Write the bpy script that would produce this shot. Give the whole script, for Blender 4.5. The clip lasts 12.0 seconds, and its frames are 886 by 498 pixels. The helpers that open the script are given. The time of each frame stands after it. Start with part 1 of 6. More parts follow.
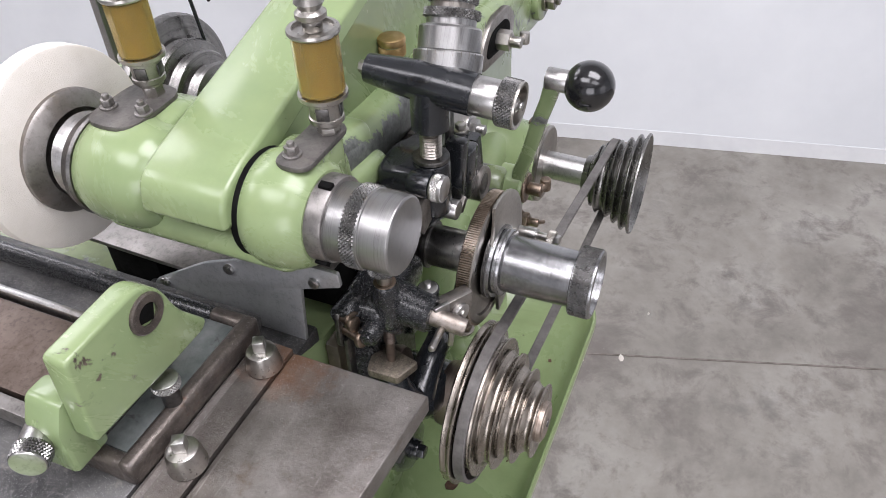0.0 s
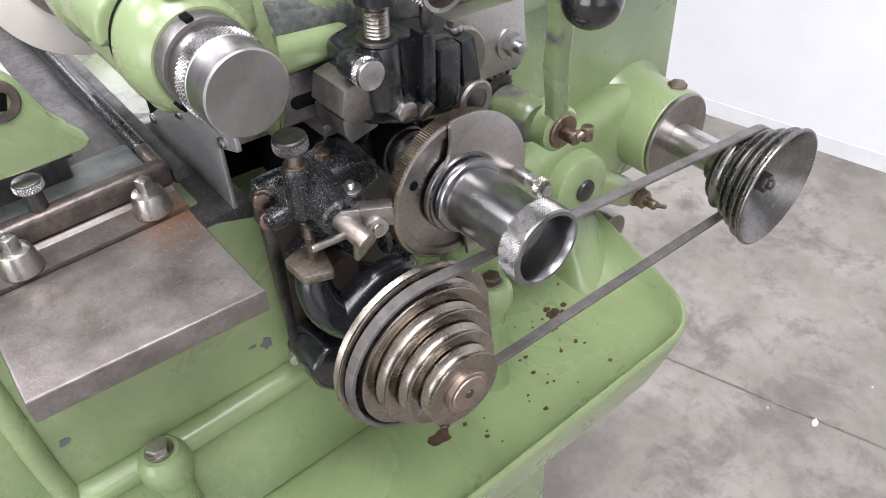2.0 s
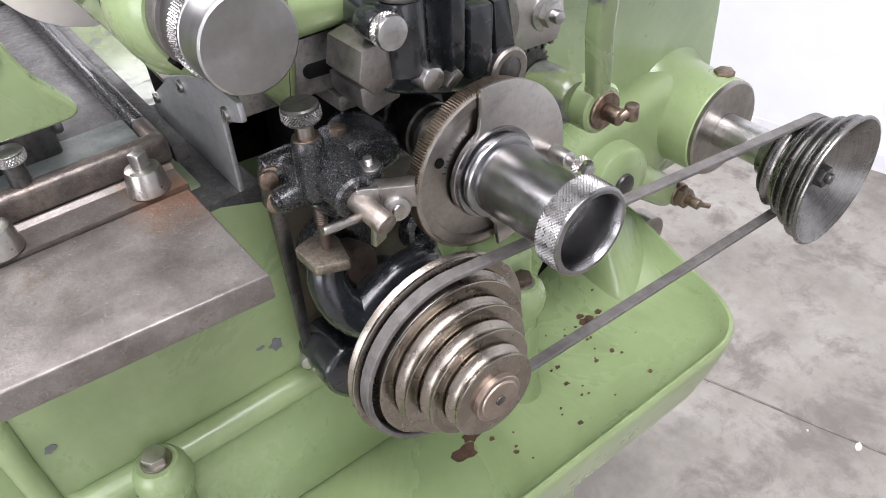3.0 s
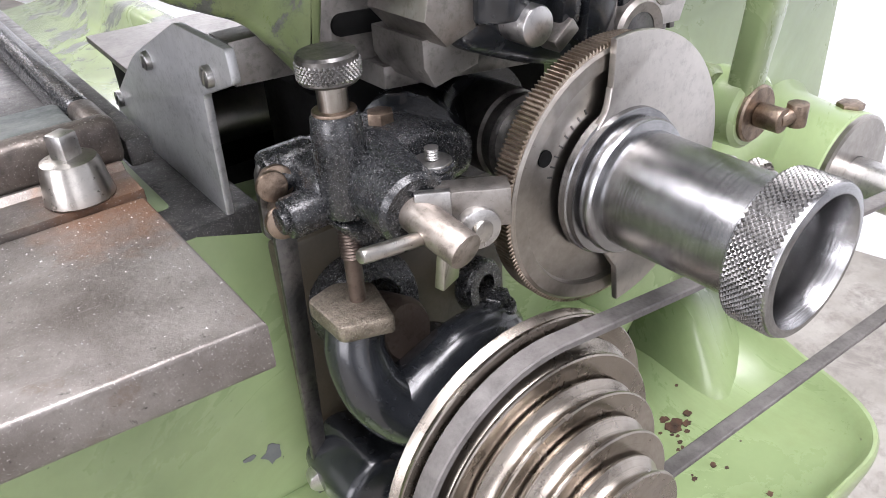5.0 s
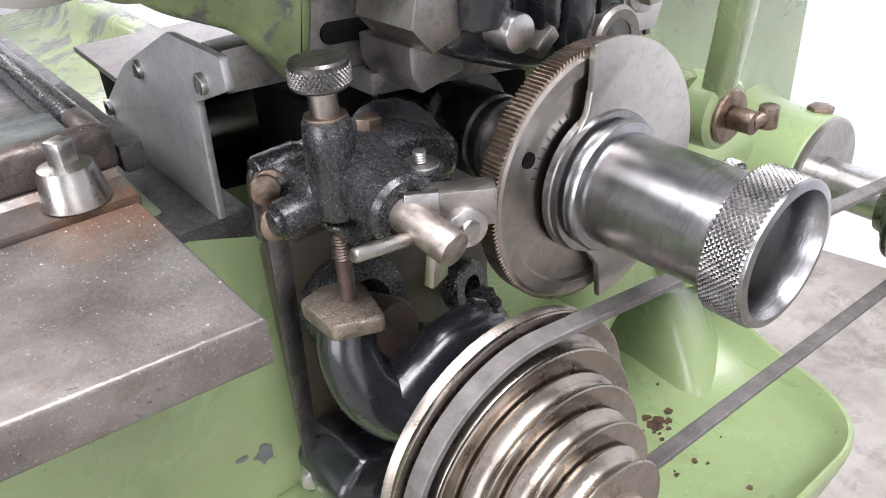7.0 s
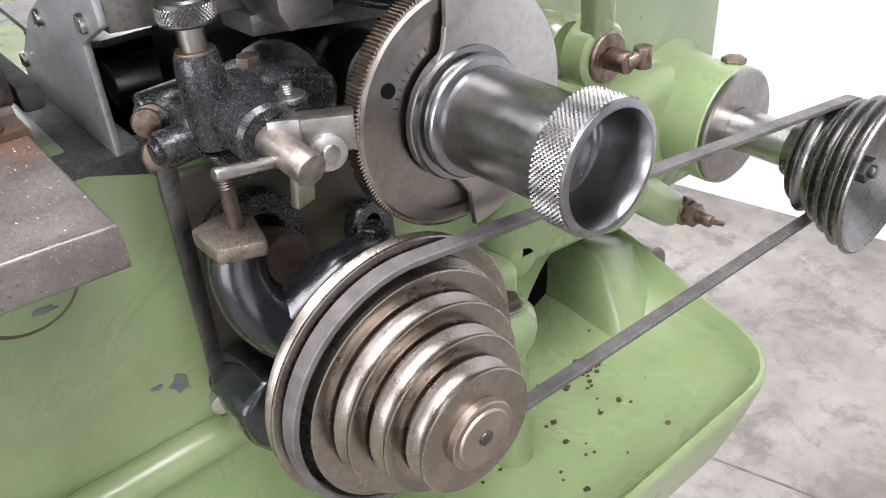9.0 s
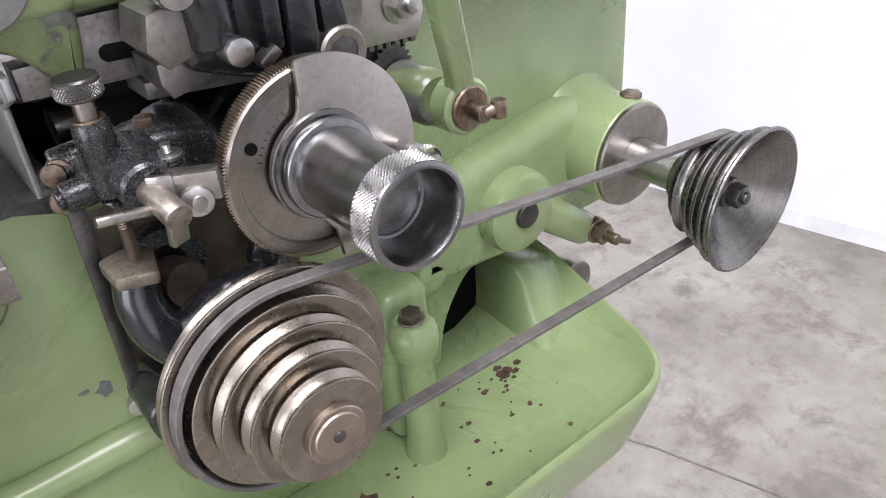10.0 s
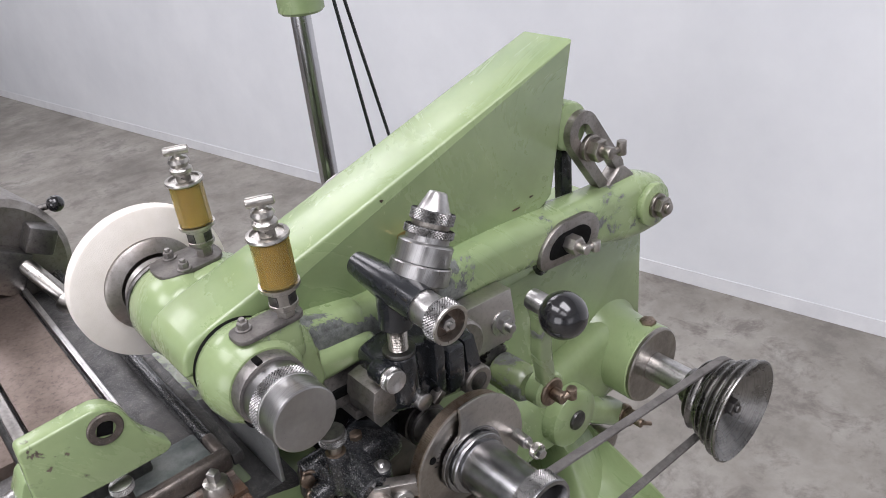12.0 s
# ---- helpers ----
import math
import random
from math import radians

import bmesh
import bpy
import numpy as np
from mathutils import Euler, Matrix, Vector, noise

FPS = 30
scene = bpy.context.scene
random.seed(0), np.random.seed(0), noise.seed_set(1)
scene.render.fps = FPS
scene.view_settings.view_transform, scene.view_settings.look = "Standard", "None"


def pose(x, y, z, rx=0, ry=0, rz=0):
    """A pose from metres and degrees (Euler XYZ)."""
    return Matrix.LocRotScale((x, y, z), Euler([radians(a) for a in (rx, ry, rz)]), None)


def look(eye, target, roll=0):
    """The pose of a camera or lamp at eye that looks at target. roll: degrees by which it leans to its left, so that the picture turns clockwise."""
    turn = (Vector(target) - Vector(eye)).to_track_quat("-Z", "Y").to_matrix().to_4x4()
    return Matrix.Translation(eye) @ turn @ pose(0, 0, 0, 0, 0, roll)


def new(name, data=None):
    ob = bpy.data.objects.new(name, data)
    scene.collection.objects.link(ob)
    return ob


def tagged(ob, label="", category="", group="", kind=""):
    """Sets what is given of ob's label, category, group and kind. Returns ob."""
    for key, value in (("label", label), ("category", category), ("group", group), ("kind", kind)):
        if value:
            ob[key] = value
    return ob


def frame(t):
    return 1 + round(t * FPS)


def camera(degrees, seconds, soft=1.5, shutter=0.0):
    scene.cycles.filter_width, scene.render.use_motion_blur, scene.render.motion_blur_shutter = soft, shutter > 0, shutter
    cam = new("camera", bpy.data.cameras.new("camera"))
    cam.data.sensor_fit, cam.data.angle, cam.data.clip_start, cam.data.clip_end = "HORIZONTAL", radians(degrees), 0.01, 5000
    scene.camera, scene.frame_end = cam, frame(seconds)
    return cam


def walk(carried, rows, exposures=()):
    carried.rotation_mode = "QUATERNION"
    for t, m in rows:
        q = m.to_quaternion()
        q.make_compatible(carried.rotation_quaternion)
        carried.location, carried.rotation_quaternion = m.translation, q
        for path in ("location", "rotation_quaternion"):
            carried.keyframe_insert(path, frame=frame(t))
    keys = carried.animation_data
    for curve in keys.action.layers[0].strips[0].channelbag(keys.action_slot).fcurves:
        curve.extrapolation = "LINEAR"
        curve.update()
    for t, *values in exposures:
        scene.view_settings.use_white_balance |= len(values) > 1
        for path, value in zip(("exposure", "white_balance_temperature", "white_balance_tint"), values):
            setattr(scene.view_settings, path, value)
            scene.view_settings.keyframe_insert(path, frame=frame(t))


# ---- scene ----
cam = camera(60.6, 12.0, soft=0.9)
PATH = [
    (0, (-0.409, -0.069, 1.405), (0.965, 0.576, 0.103), -2.9),
    (0.5, (-0.335, -0.102, 1.371), (0.889, 0.733, 0.028), -2.9),
    (1, (-0.282, -0.187, 1.338), (0.758, 0.883, 0.006), -4.1),
    (1.5, (-0.256, -0.218, 1.327), (0.676, 0.961, 0.008), -4.4),
    (2, (-0.248, -0.229, 1.319), (0.649, 0.971, -0.006), -3.8),
    (2.5, (-0.242, -0.234, 1.3), (0.63, 1.008, -0.002), -4.6),
    (3, (-0.235, -0.204, 1.269), (0.639, 1.059, -0.012), -4.8),
    (3.5, (-0.215, -0.140, 1.193), (0.707, 1.178, 0.008), -4.4),
    (3.7, (-0.217, -0.121, 1.152), (0.747, 1.269, 0.085), -4.9),
    (5.3, (-0.2, -0.089, 1.152), (0.795, 1.29, 0.101), -3.5),
    (5.5, (-0.203, -0.089, 1.154), (0.807, 1.278, 0.1), -3.2),
    (6, (-0.205, -0.092, 1.154), (0.812, 1.276, 0.108), -3.5),
    (6.5, (-0.209, -0.094, 1.156), (0.819, 1.27, 0.115), -3.6),
    (8.5, (-0.21, -0.121, 1.146), (0.819, 1.237, 0.099), -4.5),
    (9, (-0.193, -0.15, 1.146), (0.831, 1.179, 0.058), -4.5),
    (9.5, (-0.171, -0.189, 1.149), (0.838, 1.171, 0.086), -4.7),
    (10, (-0.1625, -0.232, 1.186), (0.843, 1.114, 0.101), -5.0),
    (10.5, (-0.18, -0.266, 1.266), (0.847, 1.069, 0.187), -4.8),
    (11, (-0.205, -0.285, 1.349), (0.847, 1.04, 0.283), -5.5),
    (11.5, (-0.24, -0.294, 1.405), (0.828, 1.045, 0.372), -6.1),
    (12, (-0.273, -0.263, 1.458), (0.801, 1.106, 0.471), -6.4),
]
EXPOSURES = [(0.0, -0.45), (0.5, -0.30), (1.0, -0.10), (1.5, 0.04), (2.5, 0.08), (3.5, 0.36), (5.5, 0.54), (6.5, 0.52), (8.5, 0.42), (9.5, 0.28), (10.5, 0.0), (11.0, -0.24), (12.0, -0.56)]
walk(cam, [(t, look(eye, target, roll)) for t, eye, target, roll in PATH], EXPOSURES)

# ---- light ----
FLOOR = -0.20
world = bpy.data.worlds.new("world")
scene.world = world
world.use_nodes = True
world.node_tree.nodes["Background"].inputs[0].default_value = (0.9, 0.95, 1.0, 1)
world.node_tree.nodes["Background"].inputs[1].default_value = 0.10


def area(name, m, sx, sy, watts, colour=(1, 1, 1)):
    data = bpy.data.lights.new(name, "AREA")
    data.shape, data.size, data.size_y, data.energy, data.color = "RECTANGLE", sx, sy, watts, colour
    ob = new(name, data)
    ob.matrix_world = m
    return ob


# Unseen area lamps added below the closed ceiling for overhead light.
for lx, ly, watts in [(-2.2, -2.2, 50), (-2.0, 0.9, 95), (-0.25, -0.95, 140), (0.9, 3.7, 75), (-1.2, 4.6, 90)]:
    area("overhead_area_light", pose(lx, ly, 3.72, 0, 0, 0), 1.3, 2.4, watts, (1.0, 0.968, 1.04))
# South lamp is an added fill for front faces; the wall has no opening.
area("side_area_light", look((-1.6, -5.5, 1.5), (0, 0, 0.8)), 3.0, 2.4, 26, (0.985, 0.965, 1.04))
# West lamp stands for light inferred from that side; its wall is closed.
area("side_area_light", look((-5.3, -1.6, 1.7), (0, 0.2, 0.9)), 3.2, 2.6, 125, (0.985, 0.965, 1.04))


# ---- materials ----
def nodes_of(name):
    mat = bpy.data.materials.new(name)
    mat.use_nodes = True
    nt = mat.node_tree
    bsdf = nt.nodes["Principled BSDF"]
    tc = nt.nodes.new("ShaderNodeTexCoord")
    return mat, nt, bsdf, tc


def noise_tex(nt, tc, scale, detail=4.0, rough=0.6, out="Object", dist=0.0):
    n = nt.nodes.new("ShaderNodeTexNoise")
    n.inputs["Scale"].default_value = scale
    n.inputs["Detail"].default_value = detail
    n.inputs["Roughness"].default_value = rough
    n.inputs["Distortion"].default_value = dist
    nt.links.new(tc.outputs[out], n.inputs["Vector"])
    return n


def ramp(nt, src, stops):
    r = nt.nodes.new("ShaderNodeValToRGB")
    el = r.color_ramp.elements
    while len(el) < len(stops):
        el.new(0.5)
    for e, (p, c) in zip(el, stops):
        e.position = p
        e.color = (*c, 1) if len(c) == 3 else c
    nt.links.new(src, r.inputs["Fac"])
    return r


def mix(nt, fac, a, b):
    m = nt.nodes.new("ShaderNodeMix")
    m.data_type = "RGBA"
    nt.links.new(fac, m.inputs["Factor"])
    for sock, v in ((m.inputs["A"], a), (m.inputs["B"], b)):
        if isinstance(v, tuple):
            sock.default_value = (*v, 1)
        else:
            nt.links.new(v, sock)
    return m.outputs["Result"]


def bump(nt, bsdf, src, strength, dist=0.001):
    b = nt.nodes.new("ShaderNodeBump")
    b.inputs["Strength"].default_value = strength
    b.inputs["Distance"].default_value = dist
    nt.links.new(src, b.inputs["Height"])
    nt.links.new(b.outputs["Normal"], bsdf.inputs["Normal"])


def mottled(name, a, b, scale, rough=(0.35, 0.5), metal=0.0, bumps=0.1, bscale=400, dirt=None, coat=0.0, stretch=None, lo=0.35, hi=0.65, flecks=None, grain=0.0):
    """Two tones mottled at one scale, with a finer grain on top and a spread of roughness."""
    mat, nt, bsdf, tc = nodes_of(name)
    n1 = noise_tex(nt, tc, scale, 6, 0.62)
    n2 = noise_tex(nt, tc, bscale, 3, 0.6)
    if stretch:
        mp = nt.nodes.new("ShaderNodeMapping")
        mp.inputs["Scale"].default_value = stretch
        nt.links.new(tc.outputs["Object"], mp.inputs["Vector"])
        nt.links.new(mp.outputs["Vector"], n2.inputs["Vector"])
    col = ramp(nt, n1.outputs["Fac"], [(lo, a), (hi, b)]).outputs["Color"]
    for spots in (dirt, flecks):
        if spots:
            nd = noise_tex(nt, tc, spots[1], 8, 0.7, dist=0.4)
            f = ramp(nt, nd.outputs["Fac"], [(spots[2], (0, 0, 0)), (spots[2] + spots[3], (1, 1, 1))]).outputs["Color"]
            col = mix(nt, f, col, spots[0])
    if grain:
        ng = noise_tex(nt, tc, 240, 9, 0.78)
        g = ramp(nt, ng.outputs["Fac"], [(0.36, (grain, grain, grain)), (0.50, (0, 0, 0))]).outputs["Color"]
        col = mix(nt, g, col, tuple(c * 0.45 for c in a))
        nb = noise_tex(nt, tc, 110, 10, 0.78)
        g = ramp(nt, nb.outputs["Fac"], [(0.54, (0, 0, 0)), (0.74, (grain * 0.6, grain * 0.6, grain * 0.6))]).outputs["Color"]
        col = mix(nt, g, col, tuple(min(0.8, c * 1.35) for c in b))
    nt.links.new(col, bsdf.inputs["Base Color"])
    rr = nt.nodes.new("ShaderNodeMapRange")
    rr.inputs["To Min"].default_value, rr.inputs["To Max"].default_value = rough
    rr.inputs["From Min"].default_value, rr.inputs["From Max"].default_value = 0.3, 0.7
    nt.links.new(n2.outputs["Fac"], rr.inputs["Value"])
    nt.links.new(rr.outputs["Result"], bsdf.inputs["Roughness"])
    bsdf.inputs["Metallic"].default_value = metal
    bsdf.inputs["Coat Weight"].default_value = coat
    bsdf.inputs["Coat Roughness"].default_value = 0.15
    bump(nt, bsdf, n2.outputs["Fac"], bumps)
    return mat


def painted(name, base, dark, chips=(0.12, 0.12, 0.12), amount=0.68, wear_scale=26, grime=0.35, bare=None):
    """Old gloss machine enamel: brushed tone changes, oily grime, pin specks, and ragged chips down to grey metal."""
    mat, nt, bsdf, tc = nodes_of(name)
    n1 = noise_tex(nt, tc, 9, 7, 0.66)
    col = ramp(nt, n1.outputs["Fac"], [(0.35, dark), (0.62, base)]).outputs["Color"]
    ng = noise_tex(nt, tc, 5.5, 10, 0.72, dist=0.8)
    film = ramp(nt, ng.outputs["Fac"], [(0.50, (0, 0, 0)), (0.74, (grime, grime, grime))]).outputs["Color"]
    col = mix(nt, film, col, (dark[0] * 0.62, dark[1] * 0.55, dark[2] * 0.42))
    n3 = noise_tex(nt, tc, 150, 5, 0.7)
    spots = ramp(nt, n3.outputs["Fac"], [(0.26, (0.85, 0.85, 0.85)), (0.30, (0, 0, 0))]).outputs["Color"]
    col = mix(nt, spots, col, (0.055, 0.05, 0.032))
    n2 = noise_tex(nt, tc, wear_scale, 14, 0.70, dist=0.35)
    worn = n2.outputs["Fac"]
    if bare:
        mp = nt.nodes.new("ShaderNodeMapping")
        mp.vector_type = "TEXTURE"
        mp.inputs["Location"].default_value, mp.inputs["Scale"].default_value = bare
        nt.links.new(tc.outputs["Object"], mp.inputs["Vector"])
        far_off = nt.nodes.new("ShaderNodeVectorMath")
        far_off.operation = "LENGTH"
        nt.links.new(mp.outputs["Vector"], far_off.inputs[0])
        near = nt.nodes.new("ShaderNodeMapRange")
        near.inputs["From Min"].default_value, near.inputs["From Max"].default_value = 0.4, 1.4
        near.inputs["To Min"].default_value, near.inputs["To Max"].default_value = 0.24, 0.0
        nt.links.new(far_off.outputs["Value"], near.inputs["Value"])
        total = nt.nodes.new("ShaderNodeMath")
        nt.links.new(worn, total.inputs[0])
        nt.links.new(near.outputs["Result"], total.inputs[1])
        worn = total.outputs[0]
    edge = ramp(nt, worn, [(amount - 0.03, (0, 0, 0)), (amount, (0.6, 0.6, 0.6))]).outputs["Color"]
    col = mix(nt, edge, col, tuple(c * 0.72 for c in dark))
    chip = ramp(nt, worn, [(amount, (0, 0, 0)), (amount + 0.010, (1, 1, 1))]).outputs["Color"]
    nc = noise_tex(nt, tc, 160, 5, 0.7)
    bare = ramp(nt, nc.outputs["Fac"], [(0.35, tuple(c * 0.6 for c in chips)), (0.68, tuple(c * 1.7 for c in chips))]).outputs["Color"]
    col = mix(nt, chip, col, bare)
    nt.links.new(col, bsdf.inputs["Base Color"])
    r = ramp(nt, ng.outputs["Fac"], [(0.3, (0.20, 0.20, 0.20)), (0.7, (0.36, 0.36, 0.36))])
    nt.links.new(mix(nt, chip, r.outputs["Color"], (0.5, 0.5, 0.5)), bsdf.inputs["Roughness"])
    bsdf.inputs["Coat Weight"].default_value = 0.25
    bsdf.inputs["Coat Roughness"].default_value = 0.12
    sub = nt.nodes.new("ShaderNodeMath")
    sub.operation = "SUBTRACT"
    nw = noise_tex(nt, tc, 38, 3, 0.5)
    nt.links.new(nw.outputs["Fac"], sub.inputs[0])
    nt.links.new(chip, sub.inputs[1])
    bump(nt, bsdf, sub.outputs[0], 0.30, 0.0009)
    return mat


GREEN = painted("green_enamel", (0.255, 0.326, 0.161), (0.205, 0.274, 0.133), amount=0.70)
GREEN_WORN = painted("green_enamel_worn", (0.255, 0.326, 0.161), (0.205, 0.274, 0.133), chips=(0.12, 0.125, 0.12), amount=0.60, wear_scale=20, grime=0.6)
RAIL_GREEN = painted("green_enamel_rail", (0.255, 0.326, 0.161), (0.205, 0.274, 0.133), chips=(0.105, 0.112, 0.105), amount=0.60, wear_scale=24, grime=0.6, bare=((-0.180, -0.022, 0.022), (0.115, 0.025, 0.024)))
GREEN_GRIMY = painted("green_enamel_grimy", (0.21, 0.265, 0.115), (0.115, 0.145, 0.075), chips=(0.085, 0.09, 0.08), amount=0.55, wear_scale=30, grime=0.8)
STEEL = mottled("ground_steel", (0.44, 0.43, 0.42), (0.56, 0.55, 0.54), 30, (0.27, 0.36), 1.0, 0.03, 600, stretch=(0.3, 3, 0.3), grain=0.45)
DARK_STEEL = mottled("oiled_dark_steel", (0.10, 0.10, 0.10), (0.20, 0.19, 0.18), 40, (0.30, 0.5), 1.0, 0.15, 400, grain=0.6)
BLACK = mottled("black_enamel", (0.007, 0.008, 0.010), (0.018, 0.020, 0.023), 30, (0.16, 0.30), 0.0, 0.05, 160, dirt=((0.07, 0.06, 0.05), 60, 0.66, 0.10), coat=0.35, grain=0.3)
BLACK_BALL = mottled("black_phenolic", (0.006, 0.006, 0.007), (0.012, 0.012, 0.013), 20, (0.10, 0.18), 0.0, 0.02, 200, coat=0.5)
BRASS = mottled("dull_brass", (0.45, 0.30, 0.14), (0.58, 0.42, 0.22), 60, (0.3, 0.45), 1.0, 0.1, 300)
COPPER = mottled("coppery_bolt", (0.19, 0.145, 0.11), (0.33, 0.26, 0.205), 130, (0.3, 0.5), 1.0, 0.25, 500, grain=0.6)
# Near-black without gloss: stands in for the shade inside slots, holes and hollows.
MATTE_BLACK = mottled("matt_black_shade", (0.003, 0.003, 0.003), (0.007, 0.007, 0.007), 60, (0.7, 0.9), 0.0, 0.1, 300)
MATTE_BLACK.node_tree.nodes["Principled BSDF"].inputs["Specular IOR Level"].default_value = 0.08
NICKEL = mottled("nickel_plate", (0.42, 0.40, 0.37), (0.48, 0.46, 0.43), 25, (0.27, 0.31), 1.0, 0.0, 300, grain=0.4)
RUBBER = mottled("worn_belt_leather", (0.080, 0.074, 0.070), (0.145, 0.136, 0.130), 60, (0.5, 0.75), 0.0, 0.2, 500, grain=0.2)
STONE = mottled("white_abrasive", (0.66, 0.62, 0.56), (0.74, 0.70, 0.65), 30, (0.8, 0.95), 0.0, 0.4, 1200)
WALL = mottled("white_sheet_wall", (0.73, 0.752, 0.78), (0.81, 0.832, 0.855), 1.6, (0.35, 0.5), 0.0, 0.02, 6)
BASEBOARD = mottled("white_base_strip", (0.70, 0.71, 0.73), (0.80, 0.81, 0.82), 6, (0.4, 0.6), 0.0, 0.02, 30)
CEILING = mottled("ceiling_paint", (0.70, 0.70, 0.70), (0.78, 0.78, 0.78), 1.0, (0.7, 0.9), 0.0, 0.02, 6)

GREEN_CHIPPED = painted("green_enamel_chipped", (0.255, 0.326, 0.161), (0.205, 0.274, 0.133), chips=(0.075, 0.06, 0.045), amount=0.632, wear_scale=40)
TRAY_GREEN = painted("green_tray_enamel", (0.270, 0.348, 0.172), (0.222, 0.295, 0.140), chips=(0.09, 0.055, 0.035), amount=0.70, wear_scale=34, grime=0.5)
TOOTH_STEEL = mottled("tooth_steel", (0.27, 0.215, 0.165), (0.42, 0.36, 0.30), 60, (0.3, 0.42), 1.0, 0.05, 400, grain=0.5)
COVER_STEEL = mottled("cover_steel", (0.40, 0.38, 0.355), (0.52, 0.495, 0.465), 22, (0.3, 0.42), 1.0, 0.06, 500, grain=0.3)
SLOT_STEEL = mottled("grey_clamp_steel", (0.25, 0.23, 0.21), (0.37, 0.35, 0.33), 40, (0.35, 0.5), 1.0, 0.12, 300, grain=0.45)
OILY_STEEL = mottled("oily_grey_steel", (0.19, 0.18, 0.17), (0.30, 0.285, 0.27), 30, (0.32, 0.48), 0.8, 0.12, 300, grain=0.5)
SHIELD_STEEL = mottled("shield_sheet", (0.44, 0.45, 0.46), (0.56, 0.57, 0.58), 14, (0.34, 0.50), 0.7, 0.1, 250, grain=0.45)
GRIME_STEEL = mottled("grimy_casting", (0.035, 0.035, 0.036), (0.12, 0.118, 0.115), 30, (0.35, 0.65), 0.5, 0.5, 220, dirt=((0.36, 0.355, 0.35), 1600, 0.575, 0.06), flecks=((0.17, 0.16, 0.15), 130, 0.56, 0.12))
RUST_STEEL = mottled("brown_stained_steel", (0.12, 0.092, 0.075), (0.20, 0.160, 0.138), 18, (0.35, 0.5), 0.8, 0.12, 300, grain=0.6)
PIN_STEEL = mottled("pin_steel", (0.27, 0.235, 0.205), (0.38, 0.345, 0.31), 120, (0.40, 0.55), 1.0, 0.1, 500, grain=0.6)
OILER_PLATE = mottled("oiler_plate_steel", (0.095, 0.09, 0.085), (0.18, 0.168, 0.155), 50, (0.42, 0.58), 0.6, 0.2, 300, grain=0.5)
PAD_STEEL = mottled("pad_steel", (0.16, 0.135, 0.105), (0.30, 0.26, 0.21), 160, (0.30, 0.55), 0.8, 0.6, 900, dirt=((0.62, 0.57, 0.48), 2600, 0.58, 0.05), grain=0.7)
BLACK_DUSTY = mottled("black_enamel_filings", (0.006, 0.007, 0.008), (0.016, 0.017, 0.019), 60, (0.18, 0.36), 0.0, 0.25, 700, dirt=((0.52, 0.51, 0.50), 2800, 0.60, 0.05), coat=0.3, flecks=((0.20, 0.19, 0.18), 420, 0.62, 0.08))
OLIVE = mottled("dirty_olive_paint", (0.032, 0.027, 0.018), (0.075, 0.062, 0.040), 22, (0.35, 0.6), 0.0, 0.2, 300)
POST_STEEL = mottled("polished_post", (0.42, 0.42, 0.43), (0.55, 0.55, 0.56), 6, (0.16, 0.24), 1.0, 0.03, 300)
PRIMER = mottled("grey_primer", (0.10, 0.11, 0.115), (0.15, 0.155, 0.155), 80, (0.5, 0.7), 0.0, 0.1, 300)
RUST_SPECK = mottled("rust", (0.035, 0.020, 0.013), (0.10, 0.050, 0.030), 120, (0.7, 0.9), 0.0, 0.3, 500)
RIM_STEEL = mottled("oily_brown_casting", (0.07, 0.06, 0.055), (0.17, 0.145, 0.125), 40, (0.28, 0.5), 0.6, 0.35, 260, dirt=((0.36, 0.34, 0.32), 1500, 0.60, 0.05), flecks=((0.15, 0.075, 0.045), 40, 0.58, 0.10), grain=0.5)
KNURL_STEEL = mottled("knurled_steel", (0.19, 0.187, 0.184), (0.28, 0.275, 0.27), 60, (0.24, 0.32), 1.0, 0.0, 300, grain=0.4)
JOINT = mottled("joint_dirt", (0.12, 0.105, 0.09), (0.22, 0.195, 0.175), 30, (0.7, 0.9), 0.0, 0.3, 200)
OIL = mottled("amber_oil", (0.26, 0.165, 0.012), (0.38, 0.26, 0.024), 55, (0.15, 0.2), 0.0, 0.0, 200)
TROUGH = mottled("grimy_trough", (0.10, 0.118, 0.115), (0.24, 0.255, 0.25), 45, (0.28, 0.5), 0.5, 0.3, 260, dirt=((0.05, 0.045, 0.04), 60, 0.58, 0.1))


